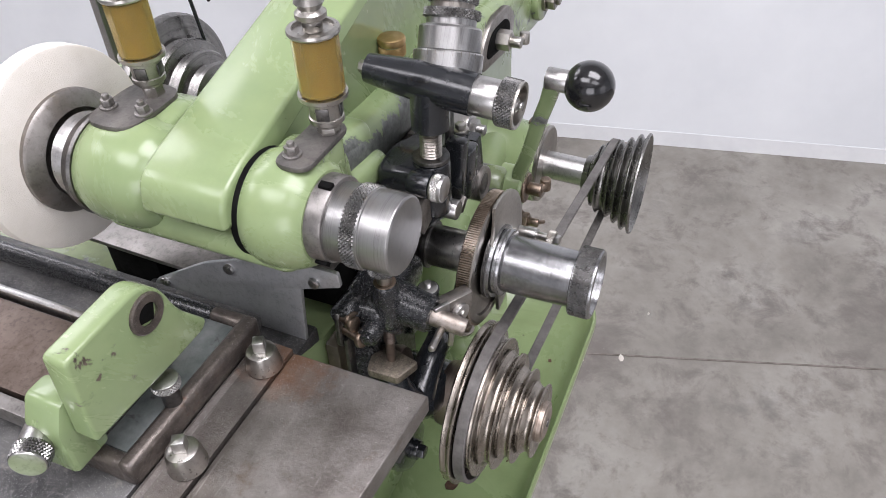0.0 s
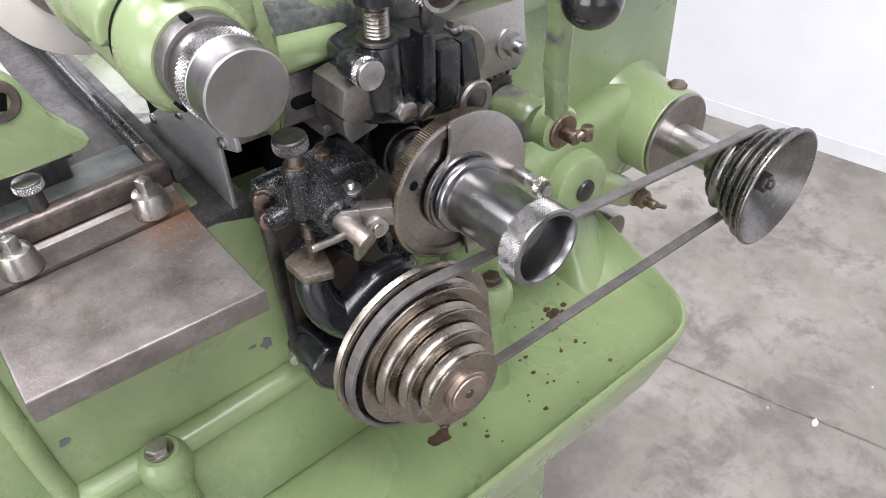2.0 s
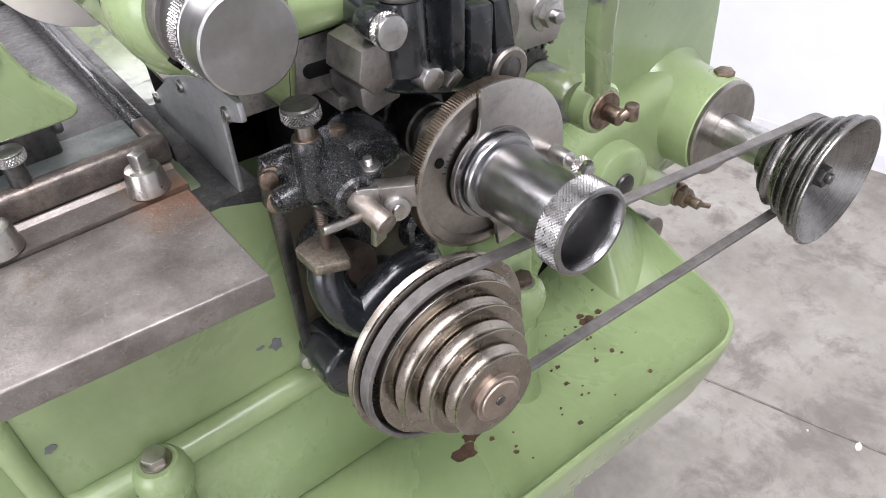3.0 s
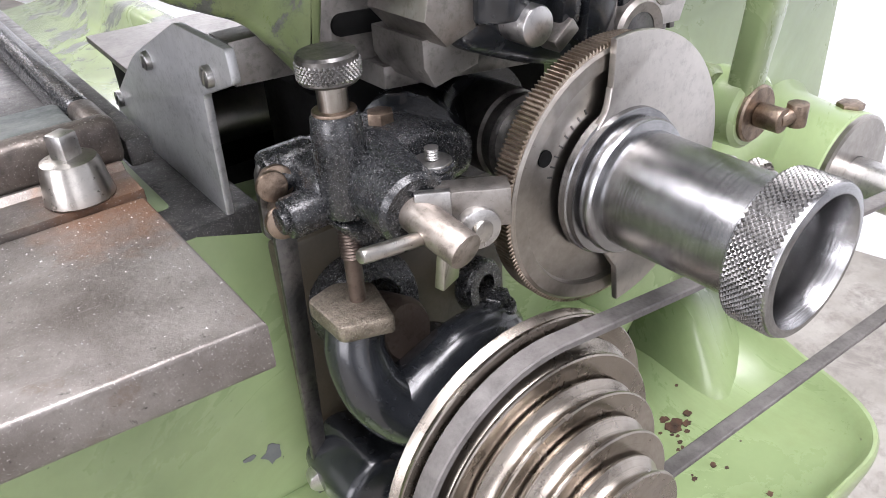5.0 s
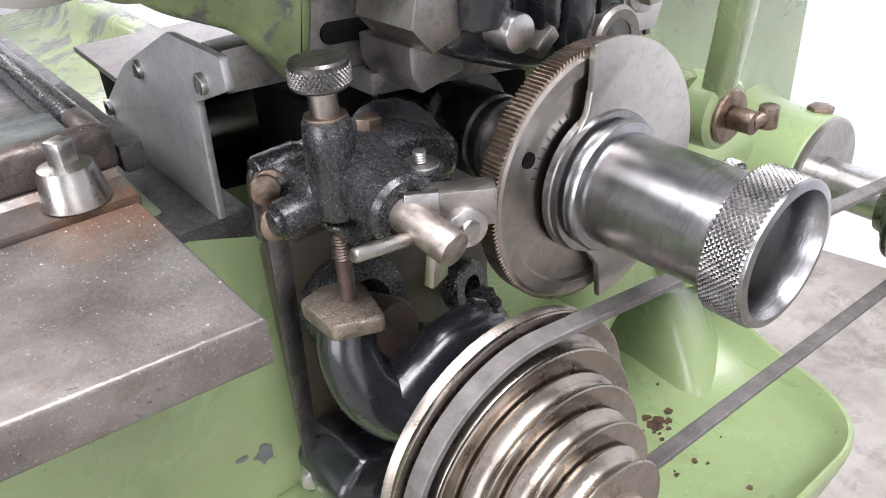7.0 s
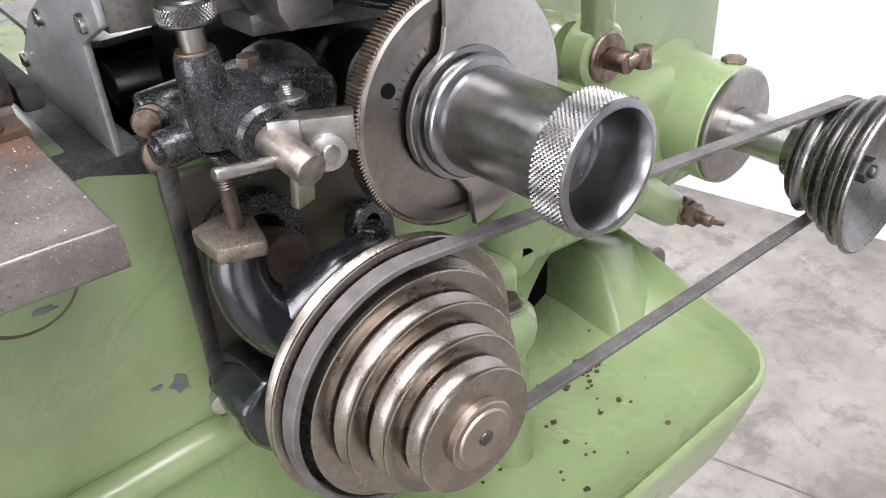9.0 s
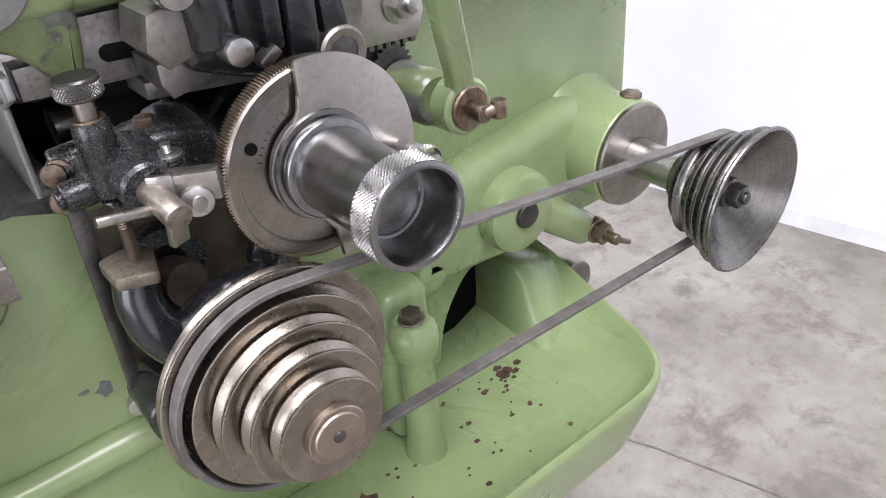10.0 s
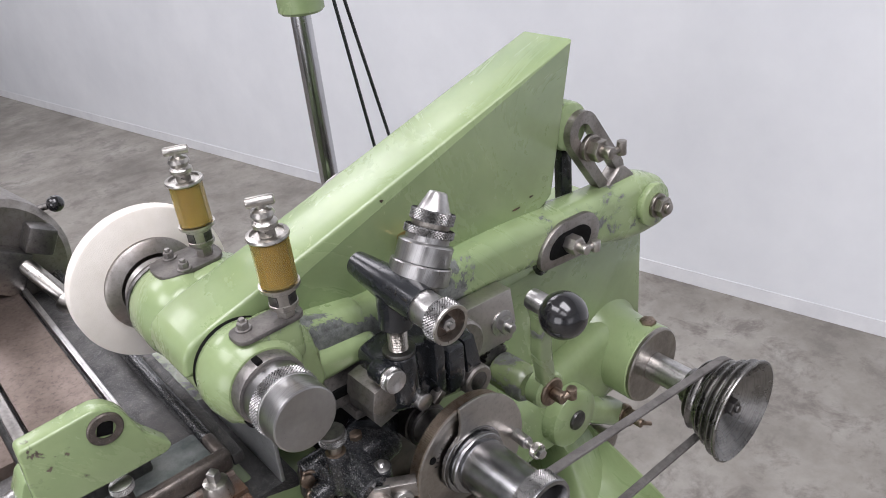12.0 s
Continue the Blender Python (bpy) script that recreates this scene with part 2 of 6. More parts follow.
def table_steel():
    """Ground table steel gone brown: oily film, scratches, pits, filings dust and a rust bloom by the rear corner."""
    mat, nt, bsdf, tc = nodes_of("worn_table_steel")
    n1 = noise_tex(nt, tc, 16, 10, 0.7)
    col = ramp(nt, n1.outputs["Fac"], [(0.36, (0.094, 0.080, 0.070)), (0.5, (0.166, 0.150, 0.137)), (0.64, (0.255, 0.237, 0.221))]).outputs["Color"]
    mp = nt.nodes.new("ShaderNodeMapping")
    mp.inputs["Scale"].default_value = (25, 420, 60)
    nt.links.new(tc.outputs["Object"], mp.inputs["Vector"])
    ns = noise_tex(nt, tc, 1.0, 4, 0.7)
    nt.links.new(mp.outputs["Vector"], ns.inputs["Vector"])
    scr = ramp(nt, ns.outputs["Fac"], [(0.60, (0, 0, 0)), (0.72, (0.5, 0.5, 0.5))]).outputs["Color"]
    col = mix(nt, scr, col, (0.36, 0.345, 0.33))
    bloom = nt.nodes.new("ShaderNodeVectorMath")
    bloom.operation = "DISTANCE"
    bloom.inputs[1].default_value = (0.198, 0.040, 0.034)
    nt.links.new(tc.outputs["Object"], bloom.inputs[0])
    nr = noise_tex(nt, tc, 60, 10, 0.75)
    ad = nt.nodes.new("ShaderNodeMath")
    ad.operation = "MULTIPLY_ADD"
    ad.inputs[1].default_value = -12.0
    nt.links.new(bloom.outputs["Value"], ad.inputs[0])
    nt.links.new(nr.outputs["Fac"], ad.inputs[2])
    rust = ramp(nt, ad.outputs[0], [(0.05, (0, 0, 0)), (0.45, (0.85, 0.85, 0.85))]).outputs["Color"]
    col = mix(nt, rust, col, (0.20, 0.105, 0.058))
    nd = noise_tex(nt, tc, 30, 10, 0.75)
    st = ramp(nt, nd.outputs["Fac"], [(0.56, (0, 0, 0)), (0.70, (0.7, 0.7, 0.7))]).outputs["Color"]
    col = mix(nt, st, col, (0.135, 0.090, 0.064))
    npit = noise_tex(nt, tc, 420, 5, 0.7)
    pit = ramp(nt, npit.outputs["Fac"], [(0.30, (0.8, 0.8, 0.8)), (0.38, (0, 0, 0))]).outputs["Color"]
    col = mix(nt, pit, col, (0.05, 0.045, 0.04))
    nf = noise_tex(nt, tc, 1500, 3, 0.6)
    dust = ramp(nt, nf.outputs["Fac"], [(0.63, (0, 0, 0)), (0.69, (0.9, 0.9, 0.9))]).outputs["Color"]
    col = mix(nt, dust, col, (0.50, 0.48, 0.46))
    nt.links.new(col, bsdf.inputs["Base Color"])
    bsdf.inputs["Metallic"].default_value = 0.72
    rr = ramp(nt, n1.outputs["Fac"], [(0.3, (0.30, 0.30, 0.30)), (0.7, (0.46, 0.46, 0.46))]).outputs["Color"]
    nt.links.new(mix(nt, rust, rr, (0.75, 0.75, 0.75)), bsdf.inputs["Roughness"])
    bump(nt, bsdf, npit.outputs["Fac"], 0.45, 0.0008)
    return mat


PLATE_STEEL = table_steel()


def amber():
    mat, nt, bsdf, tc = nodes_of("amber_oil_glass")
    bsdf.inputs["Base Color"].default_value = (0.78, 0.62, 0.22, 1)
    bsdf.inputs["Roughness"].default_value = 0.12
    bsdf.inputs["Transmission Weight"].default_value = 0.85
    bsdf.inputs["IOR"].default_value = 1.45
    return mat


AMBER = amber()


def concrete():
    """Trowelled slab: cloudy tones, dark wet-looking blotches, scuffs, pinholes and pale flakes."""
    mat, nt, bsdf, tc = nodes_of("worn_concrete")
    n1 = noise_tex(nt, tc, 2.2, 12, 0.68, dist=0.1)
    n2 = noise_tex(nt, tc, 8, 12, 0.74, dist=0.3)
    n3 = noise_tex(nt, tc, 90, 6, 0.75)
    n4 = noise_tex(nt, tc, 4.5, 10, 0.7, dist=0.2)
    col = ramp(nt, n1.outputs["Fac"], [(0.34, (0.158, 0.146, 0.128)), (0.5, (0.258, 0.242, 0.214)), (0.66, (0.348, 0.332, 0.300))]).outputs["Color"]
    st = ramp(nt, n2.outputs["Fac"], [(0.36, (0.85, 0.85, 0.85)), (0.50, (0, 0, 0))]).outputs["Color"]
    col = mix(nt, st, col, (0.145, 0.128, 0.115))
    bl = ramp(nt, n4.outputs["Fac"], [(0.56, (0, 0, 0)), (0.72, (0.6, 0.6, 0.6))]).outputs["Color"]
    col = mix(nt, bl, col, (0.105, 0.097, 0.092))
    fl = ramp(nt, n3.outputs["Fac"], [(0.66, (0, 0, 0)), (0.72, (0.8, 0.8, 0.8))]).outputs["Color"]
    col = mix(nt, fl, col, (0.40, 0.385, 0.365))
    pt = ramp(nt, n3.outputs["Fac"], [(0.29, (0.8, 0.8, 0.8)), (0.34, (0, 0, 0))]).outputs["Color"]
    col = mix(nt, pt, col, (0.09, 0.08, 0.07))
    nt.links.new(col, bsdf.inputs["Base Color"])
    nt.links.new(ramp(nt, n2.outputs["Fac"], [(0.3, (0.42, 0.42, 0.42)), (0.7, (0.66, 0.66, 0.66))]).outputs["Color"], bsdf.inputs["Roughness"])
    bump(nt, bsdf, n2.outputs["Fac"], 0.15, 0.003)
    return mat


CONCRETE = concrete()


def turned(name, a, b, rough=0.30, aniso=0.65, scale=35):
    """Lathe-turned steel: fine grooves round the axis stretch the highlights."""
    mat, nt, bsdf, tc = nodes_of(name)
    n1 = noise_tex(nt, tc, scale, 6, 0.65)
    n2 = noise_tex(nt, tc, scale * 9, 4, 0.6)
    add = nt.nodes.new("ShaderNodeMath")
    add.operation = "MULTIPLY_ADD"
    add.inputs[1].default_value = 0.35
    nt.links.new(n2.outputs["Fac"], add.inputs[0])
    nt.links.new(n1.outputs["Fac"], add.inputs[2])
    col = ramp(nt, add.outputs[0], [(0.45, a), (0.95, b)]).outputs["Color"]
    mp = nt.nodes.new("ShaderNodeMapping")
    mp.inputs["Scale"].default_value = (9, 1500, 9)
    nt.links.new(tc.outputs["Object"], mp.inputs["Vector"])
    groove = noise_tex(nt, tc, 1.0, 6, 0.78)
    nt.links.new(mp.outputs["Vector"], groove.inputs["Vector"])
    lines = ramp(nt, groove.outputs["Fac"], [(0.36, (0.55, 0.55, 0.55)), (0.5, (0, 0, 0))]).outputs["Color"]
    col = mix(nt, lines, col, tuple(c * 0.5 for c in a))
    nk = noise_tex(nt, tc, 300, 8, 0.75)
    nick = ramp(nt, nk.outputs["Fac"], [(0.30, (0.6, 0.6, 0.6)), (0.38, (0, 0, 0))]).outputs["Color"]
    col = mix(nt, nick, col, tuple(c * 0.4 for c in a))
    nt.links.new(col, bsdf.inputs["Base Color"])
    bsdf.inputs["Metallic"].default_value = 1.0
    rr = nt.nodes.new("ShaderNodeMapRange")
    rr.inputs["From Min"].default_value, rr.inputs["From Max"].default_value = 0.3, 0.7
    rr.inputs["To Min"].default_value, rr.inputs["To Max"].default_value = rough - 0.015, rough + 0.025
    nt.links.new(n1.outputs["Fac"], rr.inputs["Value"])
    nt.links.new(rr.outputs["Result"], bsdf.inputs["Roughness"])
    bsdf.inputs["Anisotropic"].default_value = aniso
    bump(nt, bsdf, groove.outputs["Fac"], 0.16, 0.0004)
    tg = nt.nodes.new("ShaderNodeTangent")
    tg.direction_type, tg.axis = "RADIAL", "Y"
    nt.links.new(tg.outputs["Tangent"], bsdf.inputs["Tangent"])
    return mat


TURNED = turned("turned_steel", (0.20, 0.20, 0.205), (0.41, 0.41, 0.415), 0.23, 0.5, 60)
CAP_STEEL = turned("cap_steel", (0.32, 0.315, 0.31), (0.44, 0.435, 0.43), 0.30, 0.75, 22)
PULLEY_STEEL = turned("pulley_steel", (0.240, 0.210, 0.178), (0.395, 0.360, 0.318), 0.27, 0.5)
SMALL_PULLEY = turned("dark_pulley_steel", (0.17, 0.165, 0.158), (0.30, 0.292, 0.28), 0.27, 0.5)
HUB_STEEL = turned("hub_steel", (0.33, 0.265, 0.22), (0.43, 0.37, 0.32), 0.36, 0.5, 70)
BROWN_STEEL = turned("patinated_steel", (0.265, 0.242, 0.215), (0.43, 0.405, 0.372), 0.29, 0.3, 40)


# ---- mesh helpers ----
def finish(bm, smooth=True):
    bmesh.ops.recalc_face_normals(bm, faces=bm.faces)
    for f in bm.faces:
        f.smooth = smooth
    return bm


def merge(*bms):
    out = bms[0]
    for b in bms[1:]:
        me = bpy.data.meshes.new("tmp")
        b.to_mesh(me)
        out.from_mesh(me)
        bpy.data.meshes.remove(me)
        b.free()
    return out


def axis_matrix(p, d):
    """A frame at p whose local z runs along d."""
    return Matrix.Translation(p) @ Vector(d).to_track_quat("Z", "Y").to_matrix().to_4x4()


def lathe(profile, p=(0, 0, 0), d=(0, 1, 0), segs=64, closed=True, wave=None):
    """A turned body. profile: (radius, distance along d) pairs; ends on the axis are capped."""
    bm = bmesh.new()
    rings = []
    for k, (r, h) in enumerate(profile):
        if r < 1e-6:
            rings.append([bm.verts.new((0, 0, h))])
        else:
            ring = []
            for i in range(segs):
                a = 2 * math.pi * i / segs
                q = r + (wave(k, i) if wave else 0)
                ring.append(bm.verts.new((q * math.cos(a), q * math.sin(a), h)))
            rings.append(ring)
    pairs = list(zip(rings, rings[1:]))
    if closed == "loop":
        pairs.append((rings[-1], rings[0]))
    for a, b in pairs:
        for i in range(segs):
            j = (i + 1) % segs
            if len(a) == 1 and len(b) == 1:
                continue
            if len(a) == 1:
                bm.faces.new((a[0], b[i], b[j]))
            elif len(b) == 1:
                bm.faces.new((a[i], a[j], b[0]))
            else:
                bm.faces.new((a[i], a[j], b[j], b[i]))
    if closed is True:
        for ring in (rings[0], rings[-1]):
            if len(ring) > 1:
                bm.faces.new(ring)
    bm.transform(axis_matrix(p, d))
    return finish(bm)


def rod(p0, p1, r, segs=24, bevel=0.0, r2=None):
    d = Vector(p1) - Vector(p0)
    h = d.length
    r2 = r if r2 is None else r2
    b = min(bevel, r * 0.6, r2 * 0.6, h * 0.3)
    prof = [(0, 0), (r, 0), (r2, h), (0, h)] if b <= 0 else [(0, 0), (r - b, 0), (r - 0.3 * b, 0.3 * b), (r, b), (r2, h - b), (r2 - 0.3 * b, h - 0.3 * b), (r2 - b, h), (0, h)]
    return lathe(prof, p0, d, segs)


def knurl(r, h, p, d, segs=150, rows=12, depth=0.0006):
    """A diamond-knurled band: rows of small four-sided pyramids."""
    bm = bmesh.new()
    segs += segs % 2
    rings = []
    for k in range(rows + 1):
        ring = []
        for i in range(segs):
            a = 2 * math.pi * i / segs
            q = r + (depth if (i + k) % 2 == 0 and 0 < k < rows else -depth)
            ring.append(bm.verts.new((q * math.cos(a), q * math.sin(a), h * k / rows)))
        rings.append(ring)
    for k in range(rows):
        for i in range(segs):
            j = (i + 1) % segs
            a, b, c, e = rings[k][i], rings[k][j], rings[k + 1][j], rings[k + 1][i]
            if (i + k) % 2 == 0:
                bm.faces.new((a, b, e))
                bm.faces.new((b, c, e))
            else:
                bm.faces.new((a, b, c))
                bm.faces.new((a, c, e))
    bm.transform(axis_matrix(p, d))
    return finish(bm, False)


def box(size, at, bevel=0.001, rot=(0, 0, 0), segs=2):
    bm = bmesh.new()
    bmesh.ops.create_cube(bm, size=1, matrix=Matrix.Diagonal((*size, 1)))
    if bevel > 0:
        bmesh.ops.bevel(bm, geom=bm.edges[:], offset=bevel, segments=segs, profile=0.5, affect="EDGES", clamp_overlap=True)
    bm.transform(pose(*at, *rot))
    finish(bm)
    for f in bm.faces:
        if len(f.verts) == 4 and f.calc_area() > 8 * bevel * bevel and min(e.calc_length() for e in f.edges) > 2.5 * bevel:
            f.smooth = False
    return bm


def prism(points, plane, lo, hi, bevel=0.001, segs=2):
    """A flat outline pushed through from lo to hi along the axis that the plane leaves out, with rolled edges."""
    bm = bmesh.new()
    pts = [Vector(q) for k, q in enumerate(points) if (Vector(q) - Vector(points[k - 1])).length > 1e-5]
    n = len(pts)
    turn = sum(pts[k - 1].x * pts[k].y - pts[k].x * pts[k - 1].y for k in range(n))
    miter = []
    for k in range(n):
        e0, e1 = (pts[k] - pts[k - 1]).normalized(), (pts[(k + 1) % n] - pts[k]).normalized()
        n0, n1 = Vector((-e0.y, e0.x)), Vector((-e1.y, e1.x))
        m = (n0 + n1)
        m = m.normalized() / max(0.5, m.normalized().dot(n0)) if m.length > 1e-6 else n0
        miter.append(m if turn > 0 else -m)
    def put(q, w):
        return {"xz": (q.x, w, q.y), "yz": (w, q.x, q.y), "xy": (q.x, q.y, w)}[plane]
    bevel = min(bevel, abs(hi - lo) * 0.45)
    steps = [(0.0, 0.0)] if bevel <= 0 else [(bevel * (1 - math.sin(math.pi / 2 * k / segs)), bevel * (1 - math.cos(math.pi / 2 * k / segs))) for k in range(segs + 1)]

    def shrunk(i):
        """The outline drawn in by i; edges that would turn over are closed up."""
        out = [q + m * i for q, m in zip(pts, miter)]
        for _ in range(40):
            flips = [k for k in range(n) if (out[(k + 1) % n] - out[k]).dot(pts[(k + 1) % n] - pts[k]) < -1e-12]
            if not flips:
                break
            for k in flips:
                mid = (out[k] + out[(k + 1) % n]) / 2
                out[k], out[(k + 1) % n] = mid.copy(), mid.copy()
        return out
    rows = [[bm.verts.new(put(q, lo + d)) for q in shrunk(i)] for i, d in steps]
    rows += [[bm.verts.new(put(q, hi - d)) for q in shrunk(i)] for i, d in steps[::-1]]
    caps = [bm.faces.new(rows[0]), bm.faces.new(rows[-1][::-1])]
    for u, v in zip(rows, rows[1:]):
        for i in range(n):
            j = (i + 1) % n
            bm.faces.new((u[j], u[i], v[i], v[j]))
    bmesh.ops.remove_doubles(bm, verts=bm.verts, dist=2e-6)
    finish(bm)
    for f in sorted(bm.faces, key=lambda f: -f.calc_area())[:2] if bevel > 0 else ():
        f.smooth = False
    return bm


def rounded(points, radius, n=5):
    """An outline with its corners rounded; radius may be a number or one for each corner."""
    out = []
    m = len(points)
    for i, p in enumerate(points):
        r = radius[i] if isinstance(radius, (list, tuple)) else radius
        p0, p1, p2 = Vector(points[i - 1]), Vector(p), Vector(points[(i + 1) % m])
        a, b = p0 - p1, p2 - p1
        t = min(r, a.length * 0.49, b.length * 0.49)
        if t < 1e-6:
            out.append(tuple(p1))
            continue
        s, e = p1 + a.normalized() * t, p1 + b.normalized() * t
        for k in range(n + 1):
            u = k / n
            out.append(tuple(s * (1 - u) ** 2 + p1 * 2 * u * (1 - u) + e * u * u))
    return out


def tube(points, radius, segs=16, closed=False, flat=None):
    """A swept tube through points; radius may vary; flat gives (width, height) of an oblong section."""
    bm = bmesh.new()
    pts = [Vector(p) for p in points]
    n = len(pts)
    rings = []
    up = None
    for i, p in enumerate(pts):
        if closed:
            t = (pts[(i + 1) % n] - pts[i - 1]).normalized()
        else:
            t = (pts[min(i + 1, n - 1)] - pts[max(i - 1, 0)]).normalized()
        if up is None:
            up = Vector((0, 1, 0)) if abs(t.y) < 0.9 else Vector((1, 0, 0))
        s = t.cross(up).normalized()
        v = s.cross(t).normalized()
        up = v
        r = radius[i] if isinstance(radius, (list, tuple)) else radius
        ring = []
        for k in range(segs):
            a = 2 * math.pi * k / segs
            if flat:
                ca, sa = math.cos(a), math.sin(a)
                x = math.copysign(abs(ca) ** 0.4, ca) * flat[0] / 2
                y = math.copysign(abs(sa) ** 0.4, sa) * flat[1] / 2
                ring.append(bm.verts.new(p + v * x + s * y))
            else:
                ring.append(bm.verts.new(p + s * math.cos(a) * r + v * math.sin(a) * r))
        rings.append(ring)
    for i in range(n if closed else n - 1):
        a, b = rings[i], rings[(i + 1) % n]
        for k in range(segs):
            l = (k + 1) % segs
            bm.faces.new((a[k], a[l], b[l], b[k]))
    if not closed:
        bm.faces.new(rings[0])
        bm.faces.new(rings[-1])
    return finish(bm)


def flowing(points, radii, n=5):
    """Points and radii of a sweep, eased through by a Catmull-Rom curve."""
    rows = [(*q, r) for q, r in zip(points, radii)]
    rows = [[2 * a - b for a, b in zip(rows[0], rows[1])]] + rows + [[2 * a - b for a, b in zip(rows[-1], rows[-2])]]
    out = []
    for k in range(1, len(rows) - 2):
        for i in range(n):
            u = i / n
            out.append([0.5 * (2 * b + (c - a) * u + (2 * a - 5 * b + 4 * c - d) * u * u + (3 * b - a - 3 * c + d) * u ** 3) for a, b, c, d in zip(*rows[k - 1:k + 3])])
    out.append(rows[-2])
    return [q[:3] for q in out], [q[3] for q in out]


def ball(p, r, segs=40):
    bm = bmesh.new()
    bmesh.ops.create_uvsphere(bm, u_segments=segs, v_segments=segs // 2, radius=r, matrix=Matrix.Translation(p))
    return finish(bm)


def mesh_object(name, bm, material, angle=35):
    me = bpy.data.meshes.new(name)
    bm.to_mesh(me)
    bm.free()
    me.materials.append(material)
    me.set_sharp_from_angle(angle=radians(angle))
    return new(name, me)


def thing(name, at, label, category, group="", kind=""):
    ob = new(name)
    ob.location = at
    ob.empty_display_size = 0.01
    return tagged(ob, label, category, group, kind)


def part(name, bm, material, parent, label="", angle=35):
    """One mesh under a thing (or under a part of it); bm is in world coordinates."""
    top = parent
    while top.parent:
        top = top.parent
    bm.transform(Matrix.Translation(-top.location))
    ob = mesh_object(name, bm, material, angle)
    ob.parent = parent
    if label:
        ob["label"] = label
    return ob


def solid(name, bm, material, label="", category="", group="", kind=""):
    return tagged(mesh_object(name, bm, material), label, category, group, kind)


# ---- the room ----
def wall_x(y):
    return 2.17 - 0.19 * y


bm = box((14, 16, 0.2), (-0.5, 2.0, FLOOR - 0.1), 0)
solid("floor", bm, CONCRETE, "worn grey concrete workshop floor with stains and flakes", "floor", kind="structure")
far = prism([(wall_x(9.9), 9.9), (wall_x(-5.9), -5.9), (wall_x(-5.9) + 0.2, -5.9), (wall_x(9.9) + 0.2, 9.9)], "xy", FLOOR, 3.8, 0)
solid("wall_east", far, WALL, "plain white panelled workshop wall", "wall", kind="structure")
strip = prism([(wall_x(9.9) - 0.002, 9.9), (wall_x(-5.9) - 0.002, -5.9), (wall_x(-5.9), -5.9), (wall_x(9.9), 9.9)], "xy", FLOOR, FLOOR + 0.06, 0)
solid("baseboard", strip, BASEBOARD, "white base strip along the wall", "baseboard", kind="structure")
solid("wall_west", box((0.2, 16, 4.0), (-6.0, 2, FLOOR + 2.0), 0), WALL, "plain white workshop wall", "wall", kind="structure")
solid("wall_north", box((9.4, 0.2, 4.0), (-1.3, 10.0, FLOOR + 2.0), 0), WALL, "plain white workshop wall", "wall", kind="structure")
solid("wall_south", box((11, 0.2, 4.0), (-0.6, -6.0, FLOOR + 2.0), 0), WALL, "plain white workshop wall", "wall", kind="structure")
solid("ceiling", box((14, 16.4, 0.2), (-0.5, 2, 3.9), 0), CEILING, "plain pale workshop ceiling", "ceiling", kind="structure")

# ---- machine body ----
body = thing("machine_base", (0.0, 0.30, FLOOR), "green-painted cast iron machine base with worn, speckled enamel", "machine base")
part("pedestal", box((0.56, 0.30, 0.90), (-0.02, 0.36, FLOOR + 0.45), 0.02), GREEN, body)
part("front_wall", prism([(-0.288, 0.70), (0.03, 0.70), (0.03, 0.985), (-0.10, 0.995), (-0.13, 1.005), (-0.288, 1.005)], "xz", 0.177, 0.235, 0.004), GREEN, body)
part("side_wall", box((0.30, 0.24, 0.30), (-0.44, 0.30, 0.855), 0.006), GREEN, body)
part("ridge", tube([(-0.285, 0.185, 0.838), (-0.275, 0.172, 0.838), (-0.20, 0.171, 0.838), (0.03, 0.173, 0.836)], 0.0115, 20), GREEN, body)
part("skirt", box((0.33, 0.03, 0.135), (-0.13, 0.186, 0.775), 0.006), GREEN, body)
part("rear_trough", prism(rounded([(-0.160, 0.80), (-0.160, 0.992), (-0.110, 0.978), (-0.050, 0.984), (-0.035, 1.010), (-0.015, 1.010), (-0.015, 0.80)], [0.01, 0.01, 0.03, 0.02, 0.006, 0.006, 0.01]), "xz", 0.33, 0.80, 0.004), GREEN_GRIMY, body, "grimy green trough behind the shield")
part("left_flange", tube([(-0.293, 0.178, 0.995), (-0.293, 0.176, 0.90), (-0.291, 0.176, 0.84)], 0.008, 14), GREEN, body)


def foot_boss(x, y, top, r, bolt):
    """A slim post with a swollen collar under the bolt."""
    prof = [(0, 0), (r * 1.25, 0), (r * 0.98, 0.03), (r * 0.92, top - 0.733), (r * 1.12, top - 0.726), (r * 1.34, top - 0.718), (r * 1.38, top - 0.708), (r * 1.22, top - 0.699), (r * 0.95, top - 0.695), (0, top - 0.695)]
    lug = part("foot_boss", lathe(prof, (x, y, 0.695), (0, 0, 1), 40), GREEN, body)
    part("washer", rod((x, y, top), (x, y, top + 0.002), r * 0.72, 28, 0.0005), BROWN_STEEL, lug)
    part("hex_bolt", rod((x, y, top + 0.002), (x, y, top + 0.008), r * 0.58, 6, 0.0008), bolt, lug, "worn hex bolt head")


